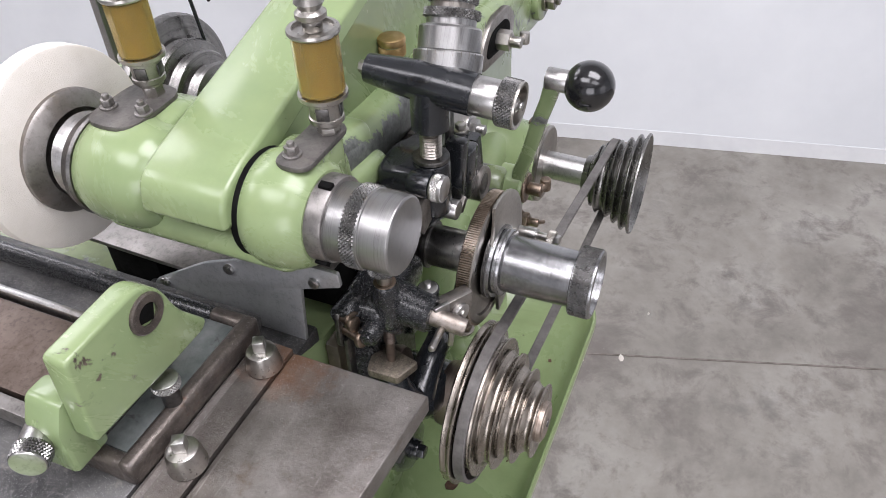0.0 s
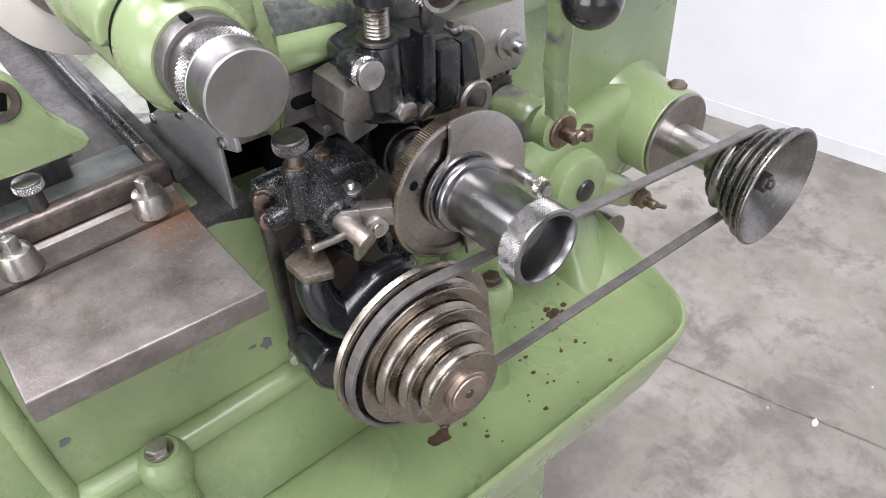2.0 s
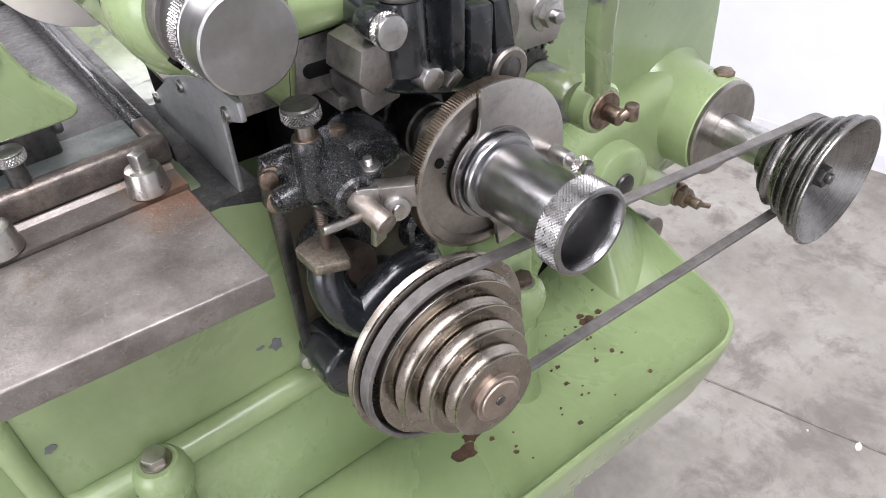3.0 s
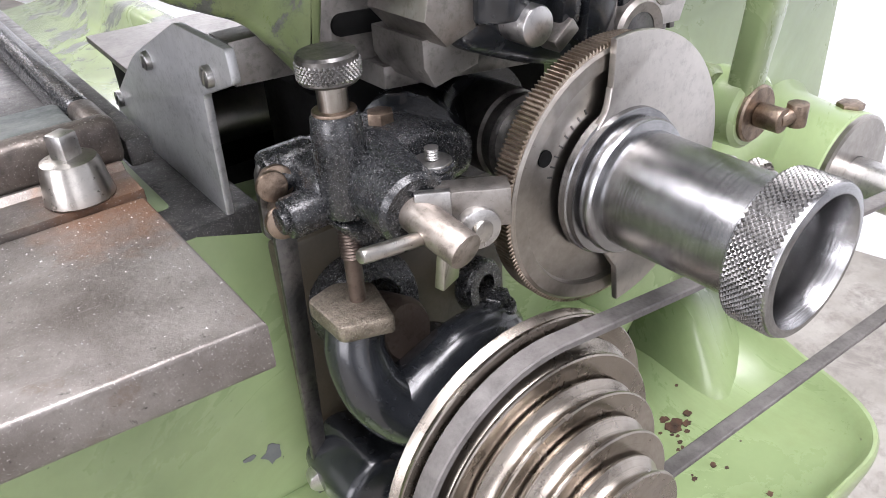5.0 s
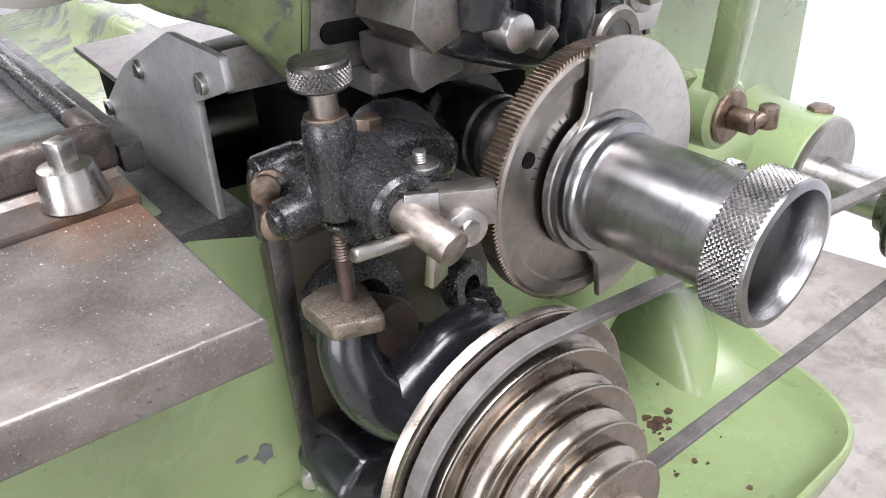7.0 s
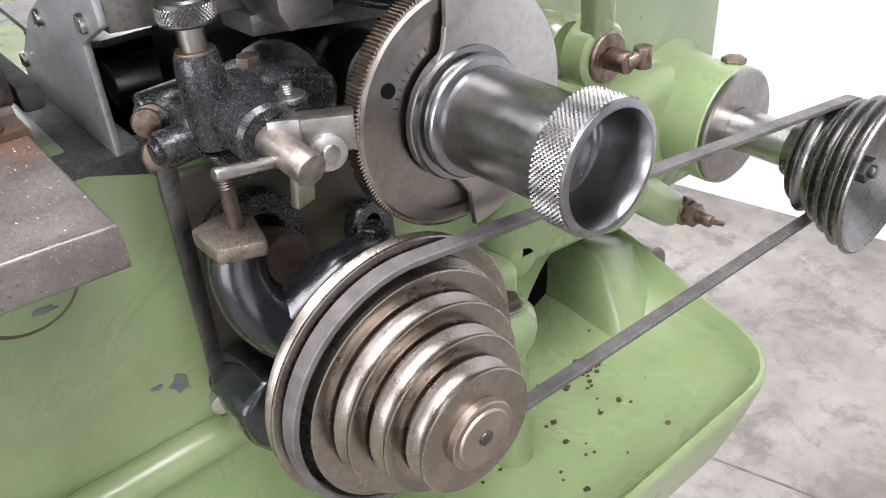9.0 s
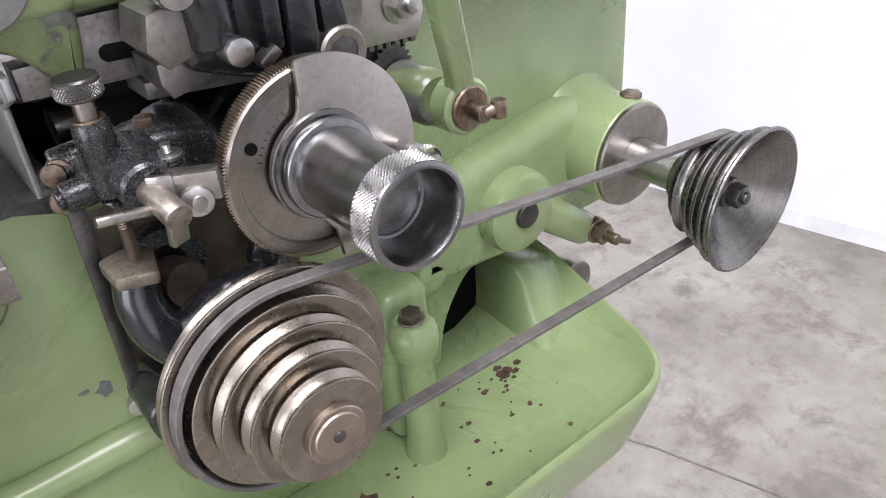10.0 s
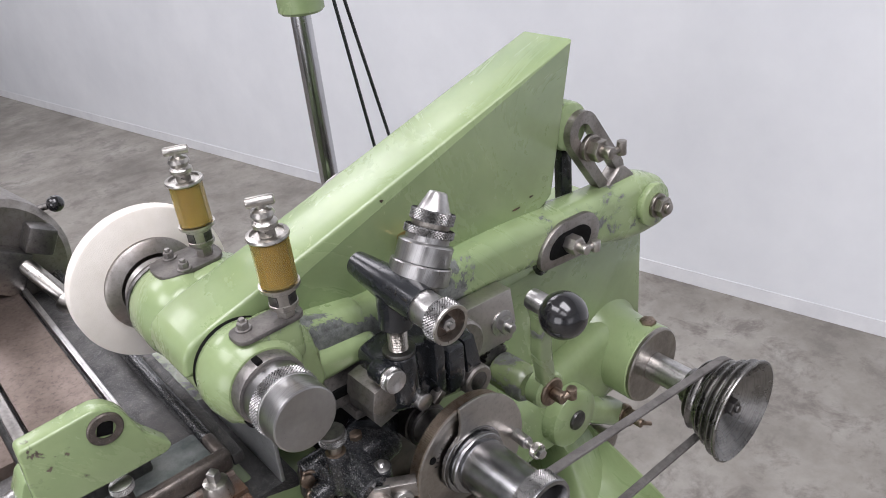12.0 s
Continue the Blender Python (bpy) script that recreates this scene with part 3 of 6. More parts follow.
foot_boss(-0.226, 0.163, 0.851, 0.0145, COVER_STEEL)
foot_boss(0.082, 0.142, 0.838, 0.0145, RUST_STEEL)
part("post_web", box((0.046, 0.06, 0.15), (0.092, 0.19, 0.775), 0.010, segs=3), GREEN, body)
part("cavity_lip", rod((0.128, 0.172, 0.838), (0.128, 0.21, 0.838), 0.016, 28, 0.006), GREEN, body)
# Solid black box, put where only shade lies under the column.
part("cavity_shade", box((0.10, 0.03, 0.14), (0.185, 0.262, 0.76), 0.004), MATTE_BLACK, body, "black box put in for the shade under the column")
part("dark_disc", rod((0.335, 0.205, 0.712), (0.335, 0.23, 0.712), 0.024, 30, 0.002), BROWN_STEEL, body, "brownish steel end disc")

column = thing("machine_column", (0.2, 0.36, 0.80), "green-painted column casting carrying shafts and lever", "machine column")
part("shell", prism(rounded([(0.005, 0.70), (0.145, 0.70), (0.158, 0.765), (0.19, 0.806), (0.25, 0.80), (0.393, 0.80), (0.389, 1.045), (0.005, 1.045)], [0.004, 0.02, 0.02, 0.02, 0.02, 0.006, 0.006, 0.004]), "xz", 0.201, 0.32, 0.004), GREEN, column)
# Black box set behind the opening to give the shade below the column.
part("back_shade", box((0.16, 0.10, 0.10), (0.23, 0.33, 0.75), 0.01), BLACK, column)
rb = part("shaft_boss", lathe([(0.0455, 0), (0.047, 0.002), (0.0465, 0.03), (0.050, 0.055), (0.062, 0.07)], (0.326, 0.138, 0.8865), (0, 1, 0), 56), GREEN, column)
part("boss_web", prism(rounded([(0.105, 0.825), (0.115, 0.908), (0.20, 0.921), (0.29, 0.935), (0.335, 0.925), (0.335, 0.85), (0.25, 0.812)], 0.02), "xz", 0.172, 0.215, 0.019, 6), GREEN, column)
part("end_plate", lathe([(0.0165, 0), (0.044, 0), (0.046, 0.0015), (0.046, 0.005), (0.0165, 0.005)], (0.326, 0.1335, 0.8865), (0, 1, 0), 64, closed="loop"), BROWN_STEEL, rb, "steel bearing end plate")
part("plug_screw", merge(rod((0.338, 0.152, 0.926), (0.338, 0.152, 0.931), 0.0085, 24, 0.001), rod((0.338, 0.152, 0.931), (0.338, 0.152, 0.936), 0.0095, 6, 0.001)), COPPER, rb, "coppery hex plug screw")
b2 = part("lower_boss", lathe([(0, 0), (0.012, 0), (0.030, 0.0), (0.0345, 0.003), (0.036, 0.008), (0.037, 0.06), (0, 0.06)], (0.213, 0.153, 0.868), (0, 1, 0), 48), GREEN, column)
part("boss_bolt", rod((0.213, 0.149, 0.868), (0.213, 0.156, 0.868), 0.0115, 24, 0.002), DARK_STEEL, b2)
arm2 = part("side_arm", prism(rounded([(0.205, 0.835), (0.24, 0.835), (0.30, 0.79), (0.32, 0.795), (0.32, 0.815), (0.26, 0.862), (0.225, 0.895), (0.19, 0.88)], 0.01), "xz", 0.160, 0.192, 0.012, 5), GREEN_WORN, column)
part("arm_nut", merge(rod((0.311, 0.158, 0.806), (0.311, 0.166, 0.806), 0.0125, 24, 0.001), rod((0.311, 0.148, 0.806), (0.311, 0.158, 0.806), 0.0105, 6, 0.001), rod((0.311, 0.135, 0.806), (0.311, 0.15, 0.806), 0.0055, 16, 0.001), rod((0.311, 0.138, 0.806), (0.324, 0.132, 0.800), 0.0028, 10, 0.0005)), COPPER, arm2, "hex nut with a grease nipple")


def ease(u):
    u = min(1.0, max(0.0, u))
    return u * u * (3 - 2 * u)


BOWL = ((0.50, 0.7000), (0.66, 0.7012), (0.78, 0.7045), (0.87, 0.7110), (0.925, 0.7190), (0.955, 0.7275), (0.975, 0.7345), (0.988, 0.7380), (1.000, 0.7385), (1.008, 0.7355), (1.010, 0.730), (1.003, 0.722), (0.975, 0.700), (0.92, 0.665), (0.7, 0.65))


def tray():
    """A pan with a bowl-shaped inside and a rolled lip that climbs towards the column."""
    out = rounded([(-0.30, 0.037), (0.270, 0.037), (0.302, 0.12), (0.305, 0.40), (-0.30, 0.40)], [0.03, 0.055, 0.05, 0.02, 0.02], 8)
    full = []
    for (x0, y0), (x1, y1) in zip(out, out[1:] + out[:1]):
        n = max(1, int(math.hypot(x1 - x0, y1 - y0) / 0.02))
        full += [(x0 + (x1 - x0) * k / n, y0 + (y1 - y0) * k / n) for k in range(n)]
    c = Vector((0.0, 0.2))
    bm = bmesh.new()
    rows = []
    for i, (k, z) in enumerate(BOWL):
        row = []
        for x, y in full:
            climb = 0.030 * ease((y - 0.11) / 0.13) * ease((x - 0.12) / 0.12) * ease((k - 0.62) / 0.34)
            row.append(bm.verts.new((c.x + (x - c.x) * (k if k < 0.9 else 1 - (1 - k) * 0.75), c.y + (y - c.y) * k, z + climb)))
        rows.append(row)
    n = len(full)
    for a, b in zip(rows, rows[1:]):
        for i in range(n):
            bm.faces.new((a[i], a[(i + 1) % n], b[(i + 1) % n], b[i]))
    bm.faces.new(rows[0])
    bm.faces.new(rows[-1])
    return finish(bm)


def heel():
    """The casting's heel that sweeps up out of the tray to the column, with a rounded shoulder on one side."""
    bm = bmesh.new()
    nx, ny = 26, 26
    grid = []
    for i in range(nx + 1):
        x = 0.222 + 0.078 * i / nx
        col = []
        for j in range(ny + 1):
            y = 0.125 + 0.155 * j / ny
            up = ease((x - 0.222) / 0.026) * ease((y - 0.130) / 0.085)
            fall = 1 - 0.16 * ease((x - 0.250) / 0.050)
            col.append(bm.verts.new((x, y, 0.697 + 0.078 * up * fall)))
        grid.append(col)
    for i in range(nx):
        for j in range(ny):
            bm.faces.new((grid[i][j], grid[i + 1][j], grid[i + 1][j + 1], grid[i][j + 1]))
    low = [bm.verts.new((x, y, 0.66)) for x, y in ((0.222, 0.125), (0.300, 0.125), (0.300, 0.28), (0.222, 0.28))]
    bm.faces.new(low)
    bm.faces.new([grid[i][0] for i in range(nx + 1)] + [low[1], low[0]])
    bm.faces.new([grid[i][ny] for i in range(nx + 1)] + [low[2], low[3]])
    bm.faces.new(grid[0] + [low[3], low[0]])
    bm.faces.new(grid[nx] + [low[2], low[1]])
    return finish(bm)


part("heel_casting", heel(), GREEN, body)
part("tray", tray(), TRAY_GREEN, body, "green coolant tray with rolled lip and rusty paint specks")



def scrap(x, y, z, sx, sy, seed, normal="z", th=0.0005):
    """A thin ragged flake or stain lying on a surface."""
    rng = random.Random(seed)
    n = 14
    pts = []
    for k in range(n):
        a = 2 * math.pi * k / n
        q = rng.uniform(0.55, 1.1)
        pts.append((sx * 0.5 * q * math.cos(a), sy * 0.5 * q * math.sin(a)))
    if normal == "z":
        return prism([(x + u, y + v) for u, v in pts], "xy", z, z + th, 0)
    return prism([(x + u, z + v) for u, v in pts], "xz", y - th, y, 0)


def tray_z(x, y):
    k = max(abs(x) / 0.30, abs(y - 0.2) / 0.163)
    for (k0, z0), (k1, z1) in zip(BOWL, BOWL[1:8]):
        if k0 <= k <= k1:
            return z0 + (z1 - z0) * (k - k0) / (k1 - k0) + 0.030 * ease((y - 0.11) / 0.13) * ease((x - 0.12) / 0.12) * ease((k - 0.62) / 0.34) + 0.0004
    return 0.7004


for k, (x, z, w, h) in enumerate(((-0.1225, 0.8800, 0.012, 0.013), (-0.1330, 0.8835, 0.008, 0.004), (-0.2745, 0.8940, 0.009, 0.007))):
    part("primer_patch", scrap(x, 0.1768, z, w, h, 3 + k, "y"), PRIMER, body, "grey primer showing through chipped enamel")
cover = part("inspection_cover", rod((-0.1725, 0.1740, 0.9700), (-0.1725, 0.1775, 0.9700), 0.0245, 48, 0.0010), GREEN, body, "round green cover plate on the front wall")
part("cover_gap", rod((-0.1730, 0.1763, 0.9692), (-0.1730, 0.1774, 0.9692), 0.0262, 48), RUST_STEEL, cover, "dark dirty gap round the cover")
part("paint_chip", scrap(-0.1665, 0.1741, 0.9535, 0.012, 0.004, 91, "y"), PRIMER, cover)
rng = random.Random(11)
specks = [scrap(-0.004, 0.121, tray_z(-0.004, 0.121), 0.030, 0.020, 21), scrap(0.012, 0.133, tray_z(0.012, 0.133), 0.022, 0.016, 22), scrap(0.1905, 0.163, tray_z(0.19, 0.163), 0.020, 0.017, 23)]
for k in range(46):
    x, y = rng.uniform(0.02, 0.255), rng.uniform(0.075, 0.19)
    w = rng.choice((0.002, 0.003, 0.003, 0.005))
    specks.append(scrap(x, y, tray_z(x, y), w * 1.3, w, 40 + k))
for k in range(16):
    x, y = rng.gauss(0.186, 0.010), rng.gauss(0.160, 0.006)
    w = rng.choice((0.003, 0.004, 0.007))
    specks.append(scrap(x, y, tray_z(x, y), w * 1.4, w, 120 + k))
for bm in specks[:3]:
    part("rust_patch", bm, RUST_SPECK, body, "rusty patch in the tray enamel")
part("rust_specks", merge(*specks[3:]), RUST_SPECK, body, "rusty specks in the tray enamel")["kind"] = "stuff"

# ---- index spindle ----
spindle = thing("index_spindle", (0, 0.09, 1.02), "bright steel index spindle with toothed plate and knurled collar", "index spindle")
col = part("collar", lathe([(0.0245, 0.0), (0.0256, 0.0005), (0.0258, 0.0012), (0.0258, 0.0162), (0.0245, 0.017), (0.0205, 0.017), (0.0195, 0.010), (0.0222, 0.001), (0.0226, 0.0)], (0, -0.0005, 1.02), (0, 1, 0), 96, closed="loop"), TURNED, spindle)
part("knurling", knurl(0.0262, 0.0148, (0, 0.0009, 1.02), (0, 1, 0), 160, 15, 0.00042), KNURL_STEEL, col, "diamond-knurled steel band", angle=10)
part("drum", lathe([(0, 0.0185), (0.0160, 0.0180), (0.0166, 0.0168), (0.0180, 0.0164), (0.0186, 0.0150), (0.0198, 0.006), (0.0206, 0.006), (0.0206, 0.0125), (0.0212, 0.013), (0.0222, 0.064), (0.0222, 0.07), (0, 0.07)], (0, 0.004, 1.02), (0, 1, 0), 96), TURNED, spindle)
part("root_ring", lathe([(0.0222, -0.001), (0.0255, 0), (0.0262, 0.001), (0.0262, 0.003), (0.0250, 0.0035), (0.0252, 0.0055), (0.0285, 0.006), (0.0288, 0.0085), (0.0295, 0.009), (0.0295, 0.012), (0, 0.012)], (0, 0.0685, 1.02), (0, 1, 0), 96), TURNED, spindle)
plate = part("index_plate", lathe([(0, 0.0022), (0.0435, 0.0022), (0.0445, 0.0), (0.0500, 0.0), (0.0512, 0.0010), (0.0512, 0.0105), (0.050, 0.0115), (0, 0.0115)], (0, 0.0805, 1.02), (0, 1, 0), 120), BROWN_STEEL, spindle)
part("index_teeth", lathe([(0.0508, 0), (0.0522, 0.0006), (0.0522, 0.0092), (0.0508, 0.0098)], (0, 0.0815, 1.02), (0, 1, 0), 760, closed=False, wave=lambda k, i: (0.0007 if i % 4 < 2 else -0.0006) if k in (1, 2) else -0.0004), TOOTH_STEEL, plate, "fine index teeth with brownish patina", angle=10)
# Black disc on the plate face paints the shade inside the hole.
part("index_hole_shade", rod((-0.0345, 0.0820, 1.0385), (-0.0345, 0.0832, 1.0385), 0.0031, 20), MATTE_BLACK, plate)
for k in range(8):
    a = radians(162 - 6.5 * k)
    part("engraved_mark", box((0.0006, 0.0006, 0.0022), (0.0335 * math.cos(a), 0.0826, 1.02 + 0.0335 * math.sin(a)), 0, (0, 90 - math.degrees(a), 0)), DARK_STEEL, plate)
pts = [(0.0555 * math.cos(a), 1.02 + 0.0555 * math.sin(a)) for a in [radians(-88 + 186 * k / 46) for k in range(47)]]
part("cover_plate", prism(pts + rounded([(-0.0085, 1.06), (-0.010, 1.05), (-0.0165, 1.043), (-0.0165, 0.997), (-0.006, 0.990), (0.0005, 0.98)], 0.003, 3), "xz", 0.0765, 0.0795, 0.0006), COVER_STEEL, spindle, "half-round steel cover plate")
part("shaft", rod((0, 0.09, 1.02), (0, 0.132, 1.02), 0.0165, 48, 0.001), STEEL, spindle)
part("shaft_nut", lathe([(0, 0), (0.0165, 0), (0.0192, 0.001), (0.0195, 0.004), (0.0182, 0.005), (0.0182, 0.007), (0.0197, 0.008), (0.0197, 0.03), (0, 0.03)], (0, 0.130, 1.02), (0, 1, 0), 48), DARK_STEEL, spindle)
part("sleeve", rod((0, 0.158, 1.02), (0, 0.24, 1.02), 0.026, 40), BLACK, spindle)
pin = part("set_pin", merge(rod((0.0475, 0.080, 1.0125), (0.0445, 0.060, 1.0155), 0.0052, 20, 0.0006), rod((0.0445, 0.060, 1.0155), (0.0425, 0.050, 1.017), 0.0032, 16, 0.0004)), STEEL, spindle)
part("pin_knob", knurl(0.0066, 0.006, (0.0418, 0.0445, 1.0178), (0.06, 1, -0.05), 40, 5, 0.0004), NICKEL, pin, "knurled steel nut")
part("pin_nut", rod((0.0414, 0.0405, 1.0180), (0.0418, 0.0445, 1.0178), 0.0042, 6, 0.0005), STEEL, pin)

# ---- cone pulleys and belt ----
def cone_profile(flanges):
    """Steps with a thin front rim, a shallow hollow band behind it and a flat face up to the next rim."""
    prof = []
    for k, (r, y) in enumerate(flanges):
        prof += [(r - 0.0006, y), (r, y + 0.0005), (r, y + 0.0014), (r - 0.0007, y + 0.0019)]
        if k + 1 < len(flanges):
            up = 0.0018 if k + 2 == len(flanges) else 0.0
            prof += [(r - 0.0024, y + 0.0026), (r - 0.0034 + up, y + 0.0042), (r - 0.0034 + up, y + 0.0056), (r - 0.0026 + up, y + 0.0072), (r - 0.0010 + up, y + 0.0088), (r + 0.0002 + up, y + 0.0100), (r + 0.0001 + up, y + 0.0108), (r - 0.0008 + up, y + 0.0113), (r - 0.0018 + up, y + 0.0116), (r - 0.0018 + up, y + 0.0123)]
    return prof


BX, BZ = -0.050, 0.9095
pul = thing("cone_pulley", (BX, 0.07, BZ), "large brownish steel stepped cone pulley driven by a flat belt", "pulley", "cone pulleys")
fl = [(0.0298, 0.0215), (0.0385, 0.0345), (0.0475, 0.0470), (0.0570, 0.0595), (0.0675, 0.0725)]
part("cone", lathe([(0, 0.0215)] + cone_profile(fl) + [(0.0655, 0.0752), (0.0650, 0.0766), (0.0660, 0.0780), (0.0668, 0.0800), (0.0655, 0.0812), (0.030, 0.0812), (0, 0.0812)], (BX, 0, BZ), (0, 1, 0), 120), PULLEY_STEEL, pul)
part("hub", lathe([(0, 0), (0.0128, 0), (0.0134, 0.0006), (0.0136, 0.0012), (0.0160, 0.0013), (0.0166, 0.0018), (0.0168, 0.0050), (0, 0.0050)], (BX, 0.0165, BZ), (0, 1, 0), 56), HUB_STEEL, pul, "coppery worn hub face")
part("slot_screw", merge(rod((BX, 0.0158, BZ), (BX, 0.0168, BZ), 0.0035, 20, 0.0003), box((0.0012, 0.0006, 0.006), (BX, 0.0158, BZ), 0.0001, (0, 20, 0))), DARK_STEEL, pul)

SX, SZ = 0.326, 0.8845
sp = thing("cone_pulley", (SX, 0.05, SZ), "small dark steel stepped cone pulley with a dished front", "pulley", "cone pulleys")
fl2 = [(0.0590, 0.0205), (0.0562, 0.0300), (0.0508, 0.0400), (0.0458, 0.0500), (0.0425, 0.0640)]
prof = [(0.010, 0.056), (0.019, 0.056), (0.0225, 0.052), (0.040, 0.0355), (0.0535, 0.0235), (0.0565, 0.0200), (0.0585, 0.0205), (0.0590, 0.0220)]
for (r, y), (r2, y2) in zip(fl2, fl2[1:]):
    w = y2 - y
    low = min(r, r2) - 0.0044
    prof += [(r, y + 0.0018), (r - 0.0004, y + 0.0026), (r - 0.0018, y + 0.0034), (low + 0.0006, y + 0.40 * w + 0.001), (low, y + 0.55 * w + 0.001), (low + 0.0008, y + 0.72 * w + 0.001), (r2 - 0.0020, y2 - 0.0004), (r2 - 0.0005, y2 + 0.0003), (r2, y2 + 0.0010)]
prof += [(0.0405, 0.0665), (0.0360, 0.0672), (0.0352, 0.0700), (0.0368, 0.0715), (0.0360, 0.0730), (0.0285, 0.0745), (0.0275, 0.0775), (0.0225, 0.0800), (0.0210, 0.0860), (0, 0.0860)]
part("cone", lathe(prof, (SX, 0, SZ), (0, 1, 0), 112), SMALL_PULLEY, sp)
part("shaft", rod((SX, 0.07, SZ), (0.326, 0.15, 0.8865), 0.0165, 40), STEEL, sp, "ground steel shaft")
part("axle_nut", merge(rod((SX, 0.040, SZ), (SX, 0.047, SZ), 0.0125, 28, 0.001), rod((SX, 0.030, SZ), (SX, 0.040, SZ), 0.0095, 6, 0.001), rod((SX, 0.026, SZ), (SX, 0.032, SZ), 0.0048, 16, 0.001)), DARK_STEEL, sp)


def belt():
    """The flat belt's loop round the two pulleys."""
    y, r1, r2, w, th = 0.0668, 0.0622, 0.0440, 0.0088, 0.0036
    c1, c2 = Vector((BX, BZ)), Vector((SX, SZ))
    d = (c2 - c1).length
    tilt = math.atan2(c2.y - c1.y, c2.x - c1.x)
    off = math.acos((r1 - r2) / d)
    path = []
    for k in range(49):
        a = tilt + off + (2 * math.pi - 2 * off) * k / 48
        path.append((c1 + Vector((math.cos(a), math.sin(a))) * r1, y))
    for k in range(12):
        u = (k + 1) / 13
        a = tilt - off
        p = (c1 + Vector((math.cos(a), math.sin(a))) * r1).lerp(c2 + Vector((math.cos(a), math.sin(a))) * r2, u)
        path.append((p, y - 0.008 * u))
    for k in range(41):
        a = tilt - off + 2 * off * k / 40
        path.append((c2 + Vector((math.cos(a), math.sin(a))) * r2, y - 0.008))
    for k in range(12):
        u = 1 - (k + 1) / 13
        a = tilt + off
        p = (c1 + Vector((math.cos(a), math.sin(a))) * r1).lerp(c2 + Vector((math.cos(a), math.sin(a))) * r2, u)
        path.append((p, y - 0.008 * u))
    n = len(path)
    bm = bmesh.new()
    rings = []
    for i, (p, yy) in enumerate(path):
        t = (path[(i + 1) % n][0] - path[i - 1][0]).normalized()
        nrm = Vector((t.y, -t.x))
        ring = []
        for a, b in ((-1, -0.7), (-0.85, -1), (0.85, -1), (1, -0.7), (1, 0.7), (0.85, 1), (-0.85, 1), (-1, 0.7)):
            q = p + nrm * (b * th / 2)
            ring.append(bm.verts.new((q.x, yy + a * w / 2, q.y)))
        rings.append(ring)
    for i in range(n):
        a, b = rings[i], rings[(i + 1) % n]
        for k in range(8):
            bm.faces.new((a[k], a[(k + 1) % 8], b[(k + 1) % 8], b[k]))
    return finish(bm)


solid("drive_belt", belt(), RUBBER, "worn dark grey flat drive belt round two pulleys", "belt")

# ---- wheel head ----
HX, HZ = -0.122, 1.136
head = thing("wheel_head", (HX, 0.21, HZ), "glossy green bearing housing of the grinding spindle", "bearing housing")
for name, y0, y1 in (("front_bearing", 0.139, 0.1788), ("rear_bearing", 0.243, 0.300)):
    L = y1 - y0
    part(name, lathe([(0, 0), (0.0275, 0), (0.0310, 0.003), (0.0345, 0.010), (0.0365, 0.020), (0.0362, L - 0.010), (0.0335, L - 0.002), (0.0315, L), (0, L)], (HX, y0, HZ), (0, 1, 0), 64), GREEN, head)
part("web", prism(rounded([(-0.151, 1.110), (-0.146, 1.126), (-0.09, 1.126), (-0.02, 1.118), (-0.02, 1.098), (-0.118, 1.100), (-0.140, 1.102)], [0.008, 0.008, 0.01, 0.01, 0.01, 0.02, 0.012]), "xz", 0.150, 0.290, 0.008, 4), GREEN, head)
part("shoulder", prism(rounded([(-0.125, 1.10), (-0.125, 1.166), (-0.092, 1.169), (-0.077, 1.154), (-0.071, 1.10)], 0.012), "xz", 0.146, 0.178, 0.006, 3), GREEN_WORN, head)
part("rear_shoulder", prism(rounded([(-0.125, 1.10), (-0.125, 1.168), (-0.085, 1.172), (-0.05, 1.15), (-0.05, 1.10)], 0.012), "xz", 0.250, 0.29, 0.006, 3), GREEN, head)
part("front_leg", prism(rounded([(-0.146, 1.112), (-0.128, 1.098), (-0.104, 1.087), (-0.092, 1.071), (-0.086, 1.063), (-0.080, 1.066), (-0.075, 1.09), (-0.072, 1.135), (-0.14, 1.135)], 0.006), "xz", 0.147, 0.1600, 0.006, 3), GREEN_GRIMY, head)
cap = part("end_cap", lathe([(0, 0), (0.0222, 0), (0.0232, 0.0008), (0.0235, 0.002), (0.0235, 0.0185), (0.0240, 0.019), (0.0240, 0.0295), (0.0235, 0.030), (0.0235, 0.040), (0, 0.040)], (HX, 0.0885, HZ - 0.0005), (0, 1, 0), 96), CAP_STEEL, head, "bright turned steel end cap")
part("knurled_band", knurl(0.0246, 0.0100, (HX, 0.1082, HZ - 0.0005), (0, 1, 0), 130, 9, 0.00062), KNURL_STEEL, cap, "knurled steel band", angle=10)
part("lock_ring", lathe([(0.020, 0), (0.0254, 0), (0.0260, 0.001), (0.0260, 0.011), (0.020, 0.011)], (HX, 0.1285, HZ), (0, 1, 0), 80, closed="loop"), OILY_STEEL, head)
# Small black blocks give the lock ring slots their shade; nothing is cut.
for a in (100, 220, 340):
    part("ring_slot_shade", box((0.0045, 0.008, 0.0025), (HX + 0.0268 * math.cos(radians(a)), 0.1325, HZ + 0.0268 * math.sin(radians(a))), 0.0003, (0, 90 - a, 0)), MATTE_BLACK, head)
# Black disc fills the gap at the guard with painted shade.
part("guard_gap_shade", rod((HX, 0.1765, HZ), (HX, 0.1815, HZ), 0.0335, 48), MATTE_BLACK, head, "black disc put in for the shade beside the belt guard")
